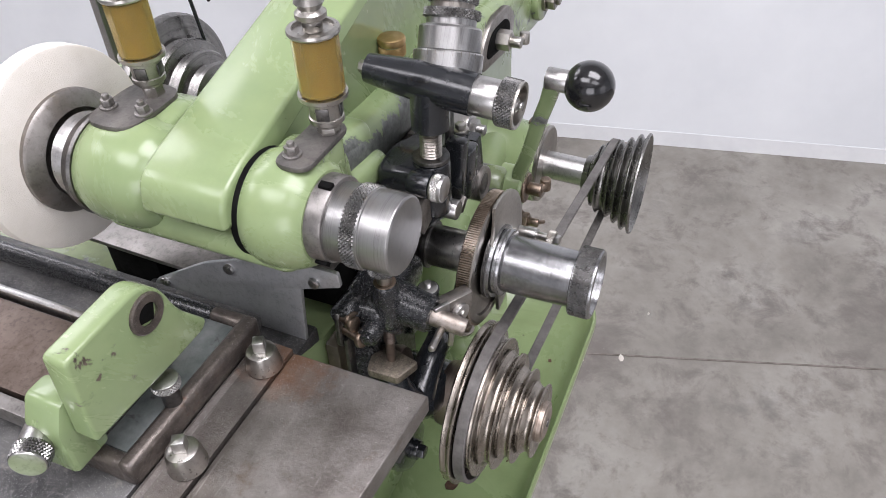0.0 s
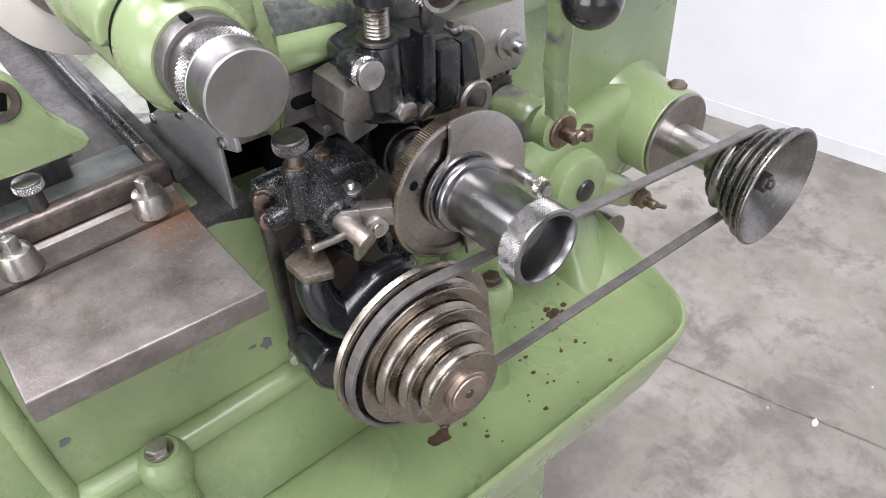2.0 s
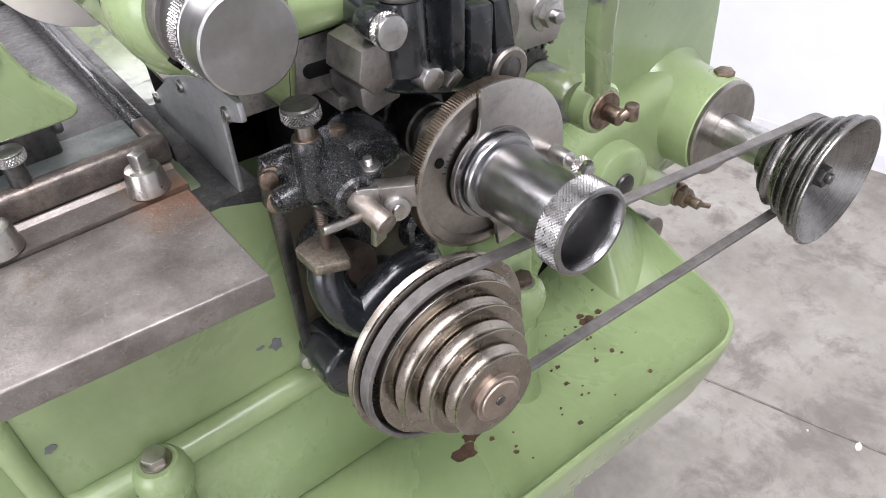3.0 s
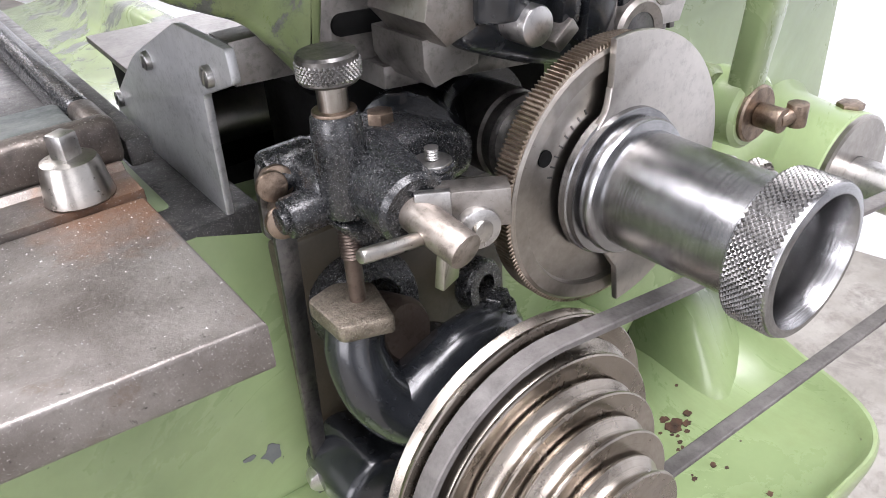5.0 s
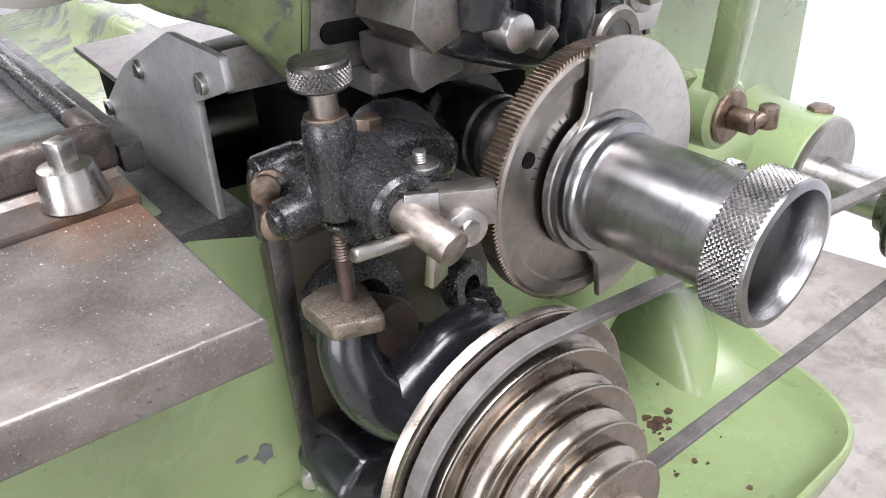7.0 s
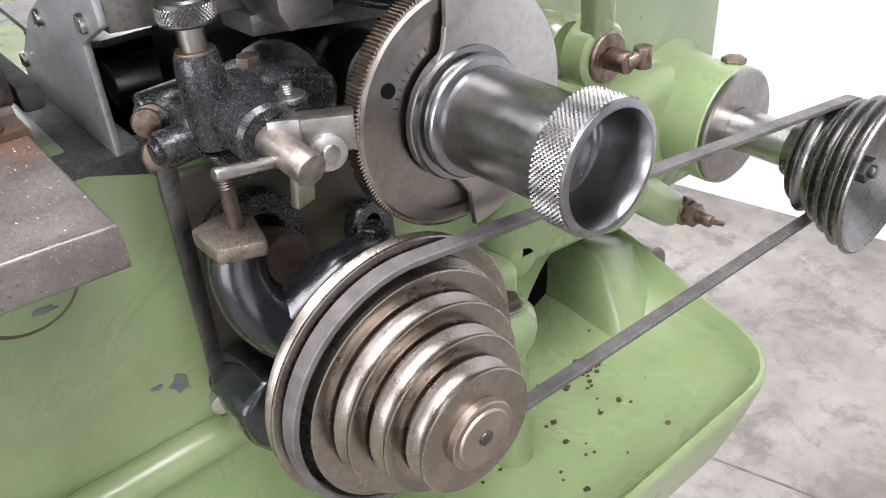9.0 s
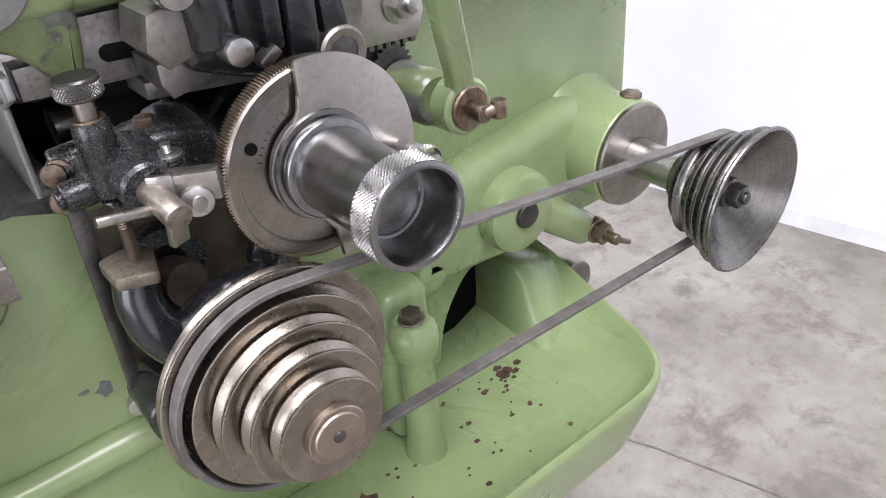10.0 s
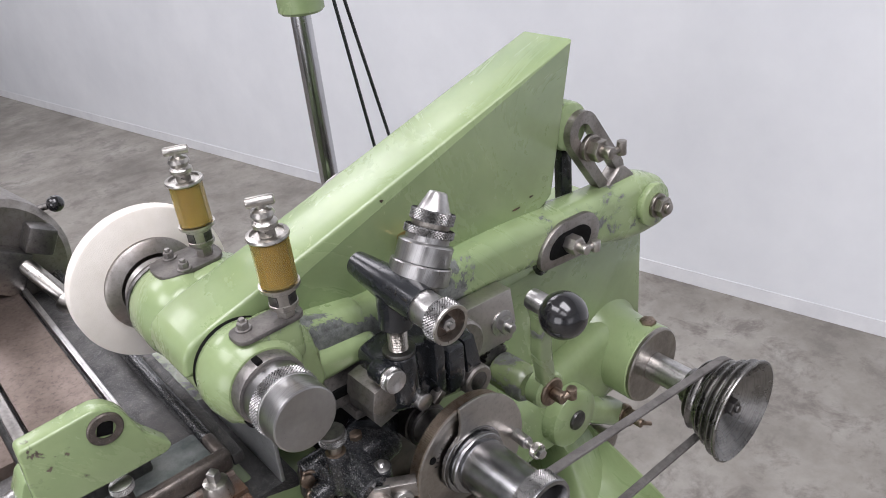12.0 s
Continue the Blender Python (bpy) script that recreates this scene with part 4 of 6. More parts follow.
part("rear_seal", lathe([(0, 0), (0.034, 0), (0.035, 0.002), (0.033, 0.008), (0.027, 0.010), (0, 0.010)], (HX, 0.299, HZ), (0, 1, 0), 56), DARK_STEEL, head)


def bearing_cap(y, x0, x1, half, bolts):
    """A cast pad on the bearing with a grey steel plate screwed on."""
    part("cap_pad", prism(rounded([(x0 + 0.010, y - half + 0.002), (x1 - 0.003, y - half + 0.002), (x1 - 0.003, y + half - 0.002), (x0 + 0.010, y + half - 0.002)], half * 0.8), "xy", 1.140, 1.1702, 0.0010), GREEN_WORN, head)
    ob = part("oil_cap_plate", prism(rounded([(x0, y - half), (x1, y - half), (x1, y + half), (x0, y + half)], half * 0.85), "xy", 1.1700, 1.1738, 0.0010), OILER_PLATE, head, "grey steel oiler plate")
    for bx, by in bolts:
        part("cap_bolt", merge(rod((bx, by, 1.1737), (bx, by, 1.1752), 0.0056, 20, 0.0004), rod((bx, by, 1.1752), (bx, by, 1.1800), 0.0042, 6, 0.0006), rod((bx, by, 1.1800), (bx, by, 1.1826), 0.0022, 12, 0.0003)), OILY_STEEL, ob)
    return ob


bearing_cap(0.152, HX - 0.010, HX + 0.042, 0.0115, ((HX + 0.001, 0.1555),))
bearing_cap(0.281, HX - 0.011, HX + 0.044, 0.0190, ((HX + 0.008, 0.2930), (HX + 0.009, 0.2665)))


def oiler(x, y, z):
    ob = thing("sight_oiler", (x, y, z), "nickel drip oiler with an amber oil glass", "oiler", "spindle oilers")
    d = (0, 0, 1)
    part("stem", merge(rod((x, y, z), (x, y, z + 0.010), 0.0068, 6, 0.0008), rod((x, y, z + 0.010), (x, y, z + 0.013), 0.0082, 24, 0.0006)), NICKEL, ob)
    part("sight_cage", lathe([(0, 0), (0.0092, 0), (0.0102, 0.001), (0.0102, 0.004), (0.0094, 0.0045), (0.0094, 0.0125), (0.0104, 0.013), (0.0104, 0.017), (0, 0.017)], (x, y, z + 0.012), d, 32), NICKEL, ob)
    for a in (200, 290):
        part("sight_window", box((0.0010, 0.0075, 0.0075), (x + 0.0092 * math.cos(radians(a)), y + 0.0092 * math.sin(radians(a)), z + 0.0205), 0.0003, (0, 0, a)), DARK_STEEL, ob, "dark sight window")
    part("lower_ring", lathe([(0, 0), (0.0135, 0), (0.0142, 0.0006), (0.0142, 0.003), (0, 0.0045)], (x, y, z + 0.028), d, 40), NICKEL, ob)
    g = part("oil_glass", lathe([(0.0118, 0), (0.0130, 0), (0.0130, 0.034), (0.0118, 0.034)], (x, y, z + 0.032), d, 12, closed="loop"), AMBER, ob, "amber oil glass", angle=10)
    part("oil_fill", lathe([(0, 0), (0.0112, 0), (0.0112, 0.0315), (0, 0.0315)], (x, y, z + 0.0325), d, 24), OIL, g)
    part("upper_ring", lathe([(0, 0), (0.0142, 0), (0.0146, 0.001), (0.0142, 0.0025), (0.0115, 0.003), (0.0112, 0.0012), (0, 0.0012)], (x, y, z + 0.066), d, 40), NICKEL, ob)
    part("needle_stem", merge(rod((x, y, z + 0.066), (x, y, z + 0.076), 0.0055, 20, 0.0006), lathe([(0, 0), (0.0062, 0), (0.0085, 0.0015), (0.0085, 0.004), (0.006, 0.006), (0.007, 0.008), (0.0082, 0.0095), (0.007, 0.0125), (0.0035, 0.014), (0.0035, 0.018), (0, 0.018)], (x, y, z + 0.073), d, 28)), NICKEL, ob)
    part("toggle", rod((x - 0.0085, y + 0.004, z + 0.0915), (x + 0.0085, y - 0.004, z + 0.0915), 0.0036, 16, 0.0015), NICKEL, ob)


oiler(-0.0915, 0.149, 1.1685)
oiler(-0.0905, 0.277, 1.1710)

wheel = thing("grinding_wheel", (HX, 0.33, 1.139), "off-white abrasive grinding wheel on a steel flange", "grinding wheel")
part("abrasive_disc", lathe([(0.02, 0), (0.0655, 0), (0.0670, 0.001), (0.0673, 0.002), (0.0673, 0.013), (0.0655, 0.014), (0.02, 0.014)], (HX, 0.330, 1.139), (0, 1, 0), 120, closed="loop"), STONE, wheel)
part("outer_flange", lathe([(0.020, 0.004), (0.0285, 0.003), (0.0300, -0.0005), (0.0392, 0.0035), (0.0412, 0.0055), (0.0412, 0.009), (0, 0.009)], (HX, 0.3215, 1.139), (0, 1, 0), 80, closed=False), SLOT_STEEL, wheel)
part("bright_hub", lathe([(0, 0), (0.0245, 0), (0.0265, 0.004), (0.0285, 0.010), (0, 0.010)], (HX, 0.309, 1.138), (0, 1, 0), 64), STEEL, wheel)

guard = thing("belt_guard", (0.04, 0.21, 1.10), "sloping green sheet metal belt guard with chipped edges", "belt guard")
part("shell", prism(rounded([(-0.161, 1.1405), (-0.158, 1.160), (-0.14, 1.169), (-0.06, 1.190), (0.247, 1.277), (0.214, 1.135), (0.175, 1.112), (-0.04, 1.09), (-0.10, 1.128), (-0.135, 1.135)], [0.003, 0.012, 0.02, 0.05, 0.003, 0.003, 0.02, 0.01, 0.02, 0.004]), "xz", 0.1805, 0.2405, 0.0035, 3), GREEN, guard)
part("nose_chip", box((0.010, 0.03, 0.0012), (-0.149, 0.20, 1.1385), 0.0003), DARK_STEEL, guard)
for k, (x, z, w, h) in enumerate(((-0.146, 1.1415, 0.010, 0.004), (-0.131, 1.1395, 0.008, 0.004), (0.165, 1.140, 0.012, 0.002), (0.185, 1.145, 0.008, 0.002), (0.02, 1.206, 0.004, 0.003))):
    part("paint_chip", scrap(x, 0.1804, z, w, h, 70 + k, "y", 0.0004), RUST_SPECK, guard, "chipped paint spot")
part("stay", box((0.012, 0.012, 0.10), (0.214, 0.20, 1.09), 0.002), BLACK, guard)

# ---- rail and slide ----
rail = thing("support_rail", (0.15, 0.18, 1.09), "green cast support rail with worn enamel and a slotted plate", "support rail")
part("casting", prism(rounded([(-0.075, 1.148), (-0.02, 1.137), (0.15, 1.134), (0.26, 1.119), (0.335, 1.116), (0.370, 1.103), (0.386, 1.078), (0.386, 1.055), (0.370, 1.043), (0.318, 1.045), (0.25, 1.068), (0.16, 1.083), (0.06, 1.092), (-0.075, 1.10)], [0.01, 0.02, 0.05, 0.03, 0.012, 0.012, 0.012, 0.012, 0.012, 0.02, 0.02, 0.02, 0.02, 0.01]), "xz", 0.158, 0.200, 0.014, 6), RAIL_GREEN, rail)
part("rail_root", prism(rounded([(-0.112, 1.100), (-0.112, 1.148), (-0.080, 1.151), (-0.02, 1.139), (-0.02, 1.100)], 0.008), "xz", 0.1590, 0.1995, 0.012, 5), RAIL_GREEN, rail)
slot = part("slot_frame", prism(rounded([(0.165, 1.080), (0.245, 1.071), (0.255, 1.098), (0.240, 1.117), (0.190, 1.120), (0.168, 1.102)], 0.014), "xz", 0.1535, 0.160, 0.0015), SLOT_STEEL, rail, "grey slotted clamp plate")
# Matt black patch on the plate paints the shade of the open slot.
part("slot_shade", prism(rounded([(0.177, 1.088), (0.232, 1.082), (0.240, 1.097), (0.228, 1.108), (0.193, 1.110), (0.180, 1.101)], 0.008), "xz", 0.1525, 0.1540, 0.0003), MATTE_BLACK, slot)
part("slot_nut", merge(rod((0.205, 0.140, 1.097), (0.205, 0.154, 1.097), 0.0095, 6, 0.001), rod((0.205, 0.130, 1.0965), (0.205, 0.141, 1.0965), 0.0052, 16, 0.001), rod((0.203, 0.136, 1.0965), (0.218, 0.132, 1.095), 0.0034, 12, 0.0005), rod((0.2175, 0.1315, 1.090), (0.2185, 0.1315, 1.101), 0.0046, 16, 0.0008)), COVER_STEEL, slot)
part("end_pad", rod((0.341, 0.150, 1.083), (0.341, 0.159, 1.083), 0.024, 40, 0.003), GREEN_WORN, rail)
part("end_bolt", merge(rod((0.341, 0.146, 1.083), (0.341, 0.150, 1.083), 0.0135, 28, 0.0008), rod((0.341, 0.137, 1.083), (0.341, 0.146, 1.083), 0.0112, 6, 0.001), rod((0.341, 0.133, 1.083), (0.341, 0.138, 1.083), 0.006, 16, 0.001)), BROWN_STEEL, rail)


def oblong(p, q, r, n=14):
    p, q = Vector(p), Vector(q)
    a0 = math.atan2(q.y - p.y, q.x - p.x)
    pts = [(q + Vector((math.cos(a0 - math.pi / 2 + math.pi * k / n), math.sin(a0 - math.pi / 2 + math.pi * k / n))) * r) for k in range(n + 1)]
    pts += [(p + Vector((math.cos(a0 + math.pi / 2 + math.pi * k / n), math.sin(a0 + math.pi / 2 + math.pi * k / n))) * r) for k in range(n + 1)]
    return [tuple(v) for v in pts]


def ring_plate(p, q, r, ri, y0, y1):
    """An oblong plate with an oblong slot through it."""
    a, b = oblong(p, q, r), oblong(p, q, ri)
    bm = bmesh.new()
    v = [[bm.verts.new((x, y, z)) for x, z in o] for o, y in ((a, y0), (b, y0), (b, y1), (a, y1))]
    n = len(a)
    for s in range(4):
        u, w = v[s], v[(s + 1) % 4]
        for i in range(n):
            bm.faces.new((u[i], u[(i + 1) % n], w[(i + 1) % n], w[i]))
    return finish(bm)


link = thing("slotted_link", (0.28, 0.185, 1.15), "grey steel slotted link clamping the belt guard", "link")
part("link_plate", ring_plate((0.256, 1.186), (0.298, 1.128), 0.0205, 0.0085, 0.176, 0.188), SLOT_STEEL, link)
part("link_boss", rod((0.248, 0.184, 1.192), (0.248, 0.215, 1.192), 0.024, 36, 0.004), GREEN_WORN, link)
part("link_foot", prism(rounded([(0.285, 1.085), (0.335, 1.09), (0.335, 1.115), (0.312, 1.135), (0.285, 1.115)], 0.01), "xz", 0.172, 0.190, 0.003), SLOT_STEEL, link)
part("link_arm", box((0.016, 0.012, 0.12), (0.258, 0.205, 1.125), 0.003), BLACK, link)
part("link_nut", merge(rod((0.262, 0.170, 1.169), (0.262, 0.176, 1.169), 0.0135, 28, 0.001), rod((0.262, 0.158, 1.169), (0.262, 0.170, 1.169), 0.0115, 6, 0.001), rod((0.262, 0.147, 1.169), (0.262, 0.160, 1.169), 0.0062, 16, 0.001), rod((0.262, 0.151, 1.169), (0.275, 0.1475, 1.170), 0.0036, 12, 0.0005), rod((0.2755, 0.147, 1.164), (0.2755, 0.147, 1.178), 0.0048, 16, 0.0008)), BROWN_STEEL, link)

slide = thing("dovetail_slide", (-0.02, 0.16, 1.07), "oily grey steel slide with a slot and rack plate", "slide")
part("slide_bar", prism([(-0.108, 1.064), (-0.045, 1.0605), (0.10, 1.046), (0.10, 1.094), (-0.078, 1.096), (-0.084, 1.080), (-0.108, 1.080)], "xz", 0.1605, 0.178, 0.001), OILY_STEEL, slide)
# Raised black oblong in place of a cut slot; its shade is painted.
part("slide_slot_shade", prism(oblong((-0.064, 1.0765), (0.0, 1.0725), 0.0042), "xz", 0.1590, 0.1615, 0.0002), MATTE_BLACK, slide)
part("lower_ledge", prism([(-0.055, 1.061), (0.09, 1.046), (0.09, 1.036), (-0.055, 1.052)], "xz", 0.148, 0.178, 0.001), OILY_STEEL, slide)
rackp = part("rack_plate", prism([(0.022, 1.103), (0.112, 1.097), (0.116, 1.060), (0.110, 1.045), (0.022, 1.050)], "xz", 0.139, 0.158, 0.001), COVER_STEEL, slide)
for k in range(13):
    part("rack_tooth", box((0.0038, 0.016, 0.005), (0.034 + 0.0062 * k, 0.150, 1.0475 - 0.0003 * k), 0.0005), OILY_STEEL, rackp)
part("rack_bolt", merge(rod((0.0985, 0.1375, 1.0675), (0.0985, 0.1392, 1.0675), 0.0125, 32, 0.0006), rod((0.0985, 0.131, 1.0675), (0.0985, 0.1375, 1.0675), 0.0085, 6, 0.0008), rod((0.0985, 0.125, 1.0675), (0.0985, 0.132, 1.0675), 0.0045, 16, 0.0008)), STEEL, rackp)
part("pinion", lathe([(0, 0), (0.0135, 0), (0.0135, 0.016), (0, 0.016)], (0.092, 0.143, 1.030), (0, 1, 0), 40, wave=lambda k, i: 0.0015 if i % 2 else -0.0015), DARK_STEEL, slide)

lever = thing("hand_lever", (0.107, 0.1, 1.012), "green-painted hand lever with a black ball knob", "lever")
part("arm", tube([(0.107, 0.098, 1.012), (0.103, 0.094, 1.035), (0.092, 0.085, 1.058), (0.083, 0.078, 1.080), (0.078, 0.072, 1.102), (0.070, 0.064, 1.125), (0.060, 0.058, 1.146)], 0.01, 18, flat=(0.012, 0.016)), GREEN_WORN, lever)
hubp = part("lever_hub", lathe([(0, 0), (0.0155, 0), (0.0175, 0.002), (0.018, 0.022), (0, 0.022)], (0.107, 0.091, 1.012), (0, 1, 0), 40), GREEN_WORN, lever)
part("lever_shaft", rod((0.104, 0.11, 1.012), (0.100, 0.20, 1.016), 0.013, 28), DARK_STEEL, lever)
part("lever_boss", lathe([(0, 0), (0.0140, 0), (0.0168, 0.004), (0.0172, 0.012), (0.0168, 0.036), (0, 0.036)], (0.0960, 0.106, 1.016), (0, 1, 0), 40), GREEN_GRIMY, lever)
part("hub_washer", lathe([(0, 0), (0.0125, 0), (0.0135, 0.001), (0.0135, 0.0025), (0, 0.0025)], (0.107, 0.0885, 1.012), (0, 1, 0), 40), COPPER, hubp)
part("oil_cup", merge(rod((0.107, 0.076, 1.012), (0.107, 0.0885, 1.012), 0.0058, 20, 0.0008), rod((0.107, 0.079, 1.012), (0.116, 0.076, 1.013), 0.0040, 16, 0.0005), rod((0.1165, 0.0755, 1.0075), (0.1165, 0.0755, 1.0185), 0.0048, 18, 0.0008)), COPPER, hubp, "coppery swivel oil cup")
part("knob_stem", rod((0.060, 0.064, 1.146), (0.060, 0.046, 1.1455), 0.0082, 24, 0.001), STEEL, lever)
part("ball_knob", ball((0.060, 0.033, 1.145), 0.0177), BLACK_BALL, lever, "glossy black ball knob")

# ---- index pawl bracket ----
br = thing("pawl_bracket", (-0.07, 0.14, 0.99), "black enamelled pawl bracket dusted with metal filings", "bracket")
part("screw_column", lathe([(0, 0), (0.0085, 0), (0.0095, 0.003), (0.0092, 0.030), (0.0086, 0.036), (0.0078, 0.0375), (0, 0.0375)], (-0.090, 0.125, 1.0225), (0, 0, 1), 36), BLACK_DUSTY, br)
part("column_collar", rod((-0.090, 0.125, 1.0595), (-0.090, 0.125, 1.0612), 0.0077, 30, 0.0006), COPPER, br)
part("cross_body", prism(rounded([(-0.104, 1.018), (-0.05, 1.014), (-0.03, 1.018), (-0.03, 1.036), (-0.055, 1.044), (-0.10, 1.040)], 0.008), "xz", 0.124, 0.160, 0.006, 3), BLACK_DUSTY, br)
part("pin_boss", lathe([(0, 0), (0.0118, 0), (0.0135, 0.002), (0.0138, 0.012), (0.016, 0.034), (0, 0.034)], (-0.0805, 0.095, 1.0305), (0.06, 1, 0.08), 40), BLACK_DUSTY, br)
part("lower_rib", prism(rounded([(-0.10, 1.022), (-0.06, 1.018), (-0.065, 1.006), (-0.085, 1.004)], 0.006), "xz", 0.118, 0.150, 0.004), BLACK_DUSTY, br)
part("clamp_lug", merge(rod((-0.112, 0.131, 1.0245), (-0.092, 0.131, 1.0255), 0.0078, 26, 0.0015), rod((-0.1145, 0.131, 1.0243), (-0.111, 0.131, 1.0245), 0.005, 18, 0.0008)), BLACK_DUSTY, br)
part("link_lug", rod((-0.108, 0.152, 1.031), (-0.088, 0.150, 1.033), 0.0105, 28, 0.002), BLACK_DUSTY, br)
part("arm_to_slide", tube([(-0.05, 0.145, 1.028), (-0.03, 0.165, 1.025), (0.0, 0.20, 1.022)], 0.022, 18), BLACK, br)
# Block kept matt black so that it reads as shade behind the bracket.
part("rear_shade_block", box((0.13, 0.05, 0.05), (-0.01, 0.197, 1.025), 0.006), MATTE_BLACK, br)
part("rear_stud", merge(rod((-0.062, 0.1425, 1.036), (-0.062, 0.1425, 1.040), 0.0078, 24, 0.001), rod((-0.062, 0.1425, 1.040), (-0.062, 0.1425, 1.0475), 0.0055, 6, 0.0008)), COPPER, br, "brownish hex stud")
part("cap_screw_boss", merge(rod((-0.066, 0.105, 1.030), (-0.066, 0.105, 1.0385), 0.0075, 28, 0.001), rod((-0.066, 0.105, 1.0385), (-0.066, 0.105, 1.0402), 0.0080, 30, 0.0006)), BLACK_DUSTY, br)
part("cap_screw", merge(rod((-0.066, 0.105, 1.0400), (-0.066, 0.105, 1.0412), 0.0070, 28, 0.0006), lathe([(0, 0)] + [(0.0020 + (0.0006 if k % 2 else 0), 0.0003 + 0.0005 * k) for k in range(10)] + [(0, 0.0052)], (-0.066, 0.105, 1.0410), (0, 0, 1), 16)), STEEL, br, "steel nut on a threaded stud")

ths = thing("thumb_screw", (-0.090, 0.125, 0.98), "knurled steel thumb screw in a black bracket", "thumb screw")
part("spindle_rod", rod((-0.090, 0.125, 1.0605), (-0.090, 0.125, 1.072), 0.0052, 24), BROWN_STEEL, ths)
part("threaded_rod", lathe([(0, 0), (0.0034, 0), (0.0034, 0.0195)] + [(0.0036 + (0.0005 if k % 2 else 0), 0.0005 + 0.0007 * k) for k in range(28, 56)] + [(0, 0.040)], (-0.0905, 0.1265, 0.982), (0, 0, 1), 20), RUST_STEEL, ths, "rusty threaded rod", angle=60)
kb = part("knob", lathe([(0, 0), (0.0092, 0), (0.0103, 0.001), (0.0103, 0.0090), (0.0095, 0.0100), (0, 0.0100)], (-0.090, 0.125, 1.0705), (0, 0, 1), 64), DARK_STEEL, ths, angle=20)
part("knurling", knurl(0.0106, 0.0066, (-0.090, 0.125, 1.0718), (0, 0, 1), 80, 7, 0.0004), KNURL_STEEL, kb, angle=10)

pwl = thing("index_pawl", (-0.07, 0.085, 1.03), "steel spring pawl with a lever pin resting on the index teeth", "pawl")
part("pin", rod((-0.0813, 0.098, 1.0305), (-0.0782, 0.0720, 1.0240), 0.0066, 36, 0.0008), PIN_STEEL, pwl)
part("handle", rod((-0.083, 0.087, 1.0250), (-0.110, 0.0838, 1.0305), 0.0026, 20, 0.0012), NICKEL, pwl)
part("block", box((0.0250, 0.0100, 0.0140), (-0.0635, 0.0868, 1.0305), 0.0006, (0, 0, -33)), SLOT_STEEL, pwl)
part("side_plate", box((0.0120, 0.0035, 0.0150), (-0.0770, 0.0905, 1.0310), 0.0006, (0, 0, -33)), STEEL, pwl)
part("pawl_arm", rod((-0.0665, 0.0790, 1.0245), (-0.0650, 0.0835, 1.0245), 0.0075, 28, 0.0006), STEEL, pwl)
part("pawl_screw", rod((-0.0660, 0.0775, 1.0240), (-0.0660, 0.080, 1.0240), 0.0040, 24, 0.0005), NICKEL, pwl)
part("foot_plate", box((0.010, 0.004, 0.020), (-0.0775, 0.083, 1.016), 0.0006, (8, 0, 20)), BROWN_STEEL, pwl)

strap = thing("link_strap", (-0.107, 0.15, 0.94), "dark flat steel strap between two bolts", "strap")
part("bar", prism([(-0.1095, 1.012), (-0.1005, 1.012), (-0.1065, 0.868), (-0.1135, 0.868)], "xz", 0.1495, 0.1525, 0.0005), DARK_STEEL, strap)
part("upper_link", prism(oblong((-0.105, 1.0105), (-0.1035, 1.031), 0.0070), "xz", 0.1530, 0.1565, 0.0006), DARK_STEEL, strap)
part("upper_bolt", merge(rod((-0.1105, 0.1395, 1.0335), (-0.1099, 0.1430, 1.0330), 0.0058, 30, 0.0012), rod((-0.1072, 0.1425, 1.0330), (-0.1062, 0.1465, 1.0325), 0.0066, 28, 0.0010), rod((-0.1099, 0.142, 1.0330), (-0.104, 0.156, 1.031), 0.0036, 16)), COPPER, strap, "worn coppery bolt head")
part("middle_bolt", merge(rod((-0.1112, 0.1340, 1.0215), (-0.1106, 0.1380, 1.0210), 0.0064, 30, 0.0014), rod((-0.1106, 0.137, 1.0210), (-0.105, 0.153, 1.0190), 0.0038, 16)), COPPER, strap, "worn coppery bolt head")
part("lower_bolt", rod((-0.1125, 0.1445, 0.880), (-0.111, 0.152, 0.880), 0.0062, 24, 0.001), STEEL, strap)

yoke = thing("pulley_yoke", (-0.06, 0.12, 0.87), "black enamelled curved yoke carrying the large pulley", "yoke")
part("pad", prism(rounded([(-0.1065, 0.1390), (-0.1060, 0.1145), (-0.0862, 0.1068), (-0.0795, 0.1330), (-0.0920, 0.1430)], [0.003, 0.003, 0.003, 0.004, 0.004]), "xy", 0.9755, 0.9830, 0.0012), PAD_STEEL, yoke, "worn steel pad speckled with filings")
part("left_arm", tube(*flowing([(-0.0935, 0.126, 0.974), (-0.0965, 0.123, 0.961), (-0.0940, 0.118, 0.945), (-0.0850, 0.114, 0.932), (-0.0720, 0.112, 0.925), (-0.0560, 0.110, 0.922)], [0.0118, 0.0122, 0.0132, 0.0150, 0.0170, 0.0175]), 28), BLACK, yoke)
part("right_arm", tube(*flowing([(-0.0800, 0.114, 0.934), (-0.0660, 0.114, 0.942), (-0.0520, 0.114, 0.948), (-0.0390, 0.115, 0.948), (-0.0280, 0.117, 0.943), (-0.0220, 0.119, 0.936)], [0.0150, 0.0125, 0.0110, 0.0105, 0.0110, 0.0090]), 28), BLACK, yoke)
part("bearing", rod((BX, 0.100, BZ), (BX, 0.155, BZ), 0.025, 48, 0.005), BLACK, yoke)
part("sleeve", lathe([(0, 0), (0.030, 0), (0.029, 0.012), (0.0265, 0.024), (0, 0.024)], (BX, 0.079, BZ), (0, 1, 0), 48), HUB_STEEL, yoke, "worn steel bearing sleeve")
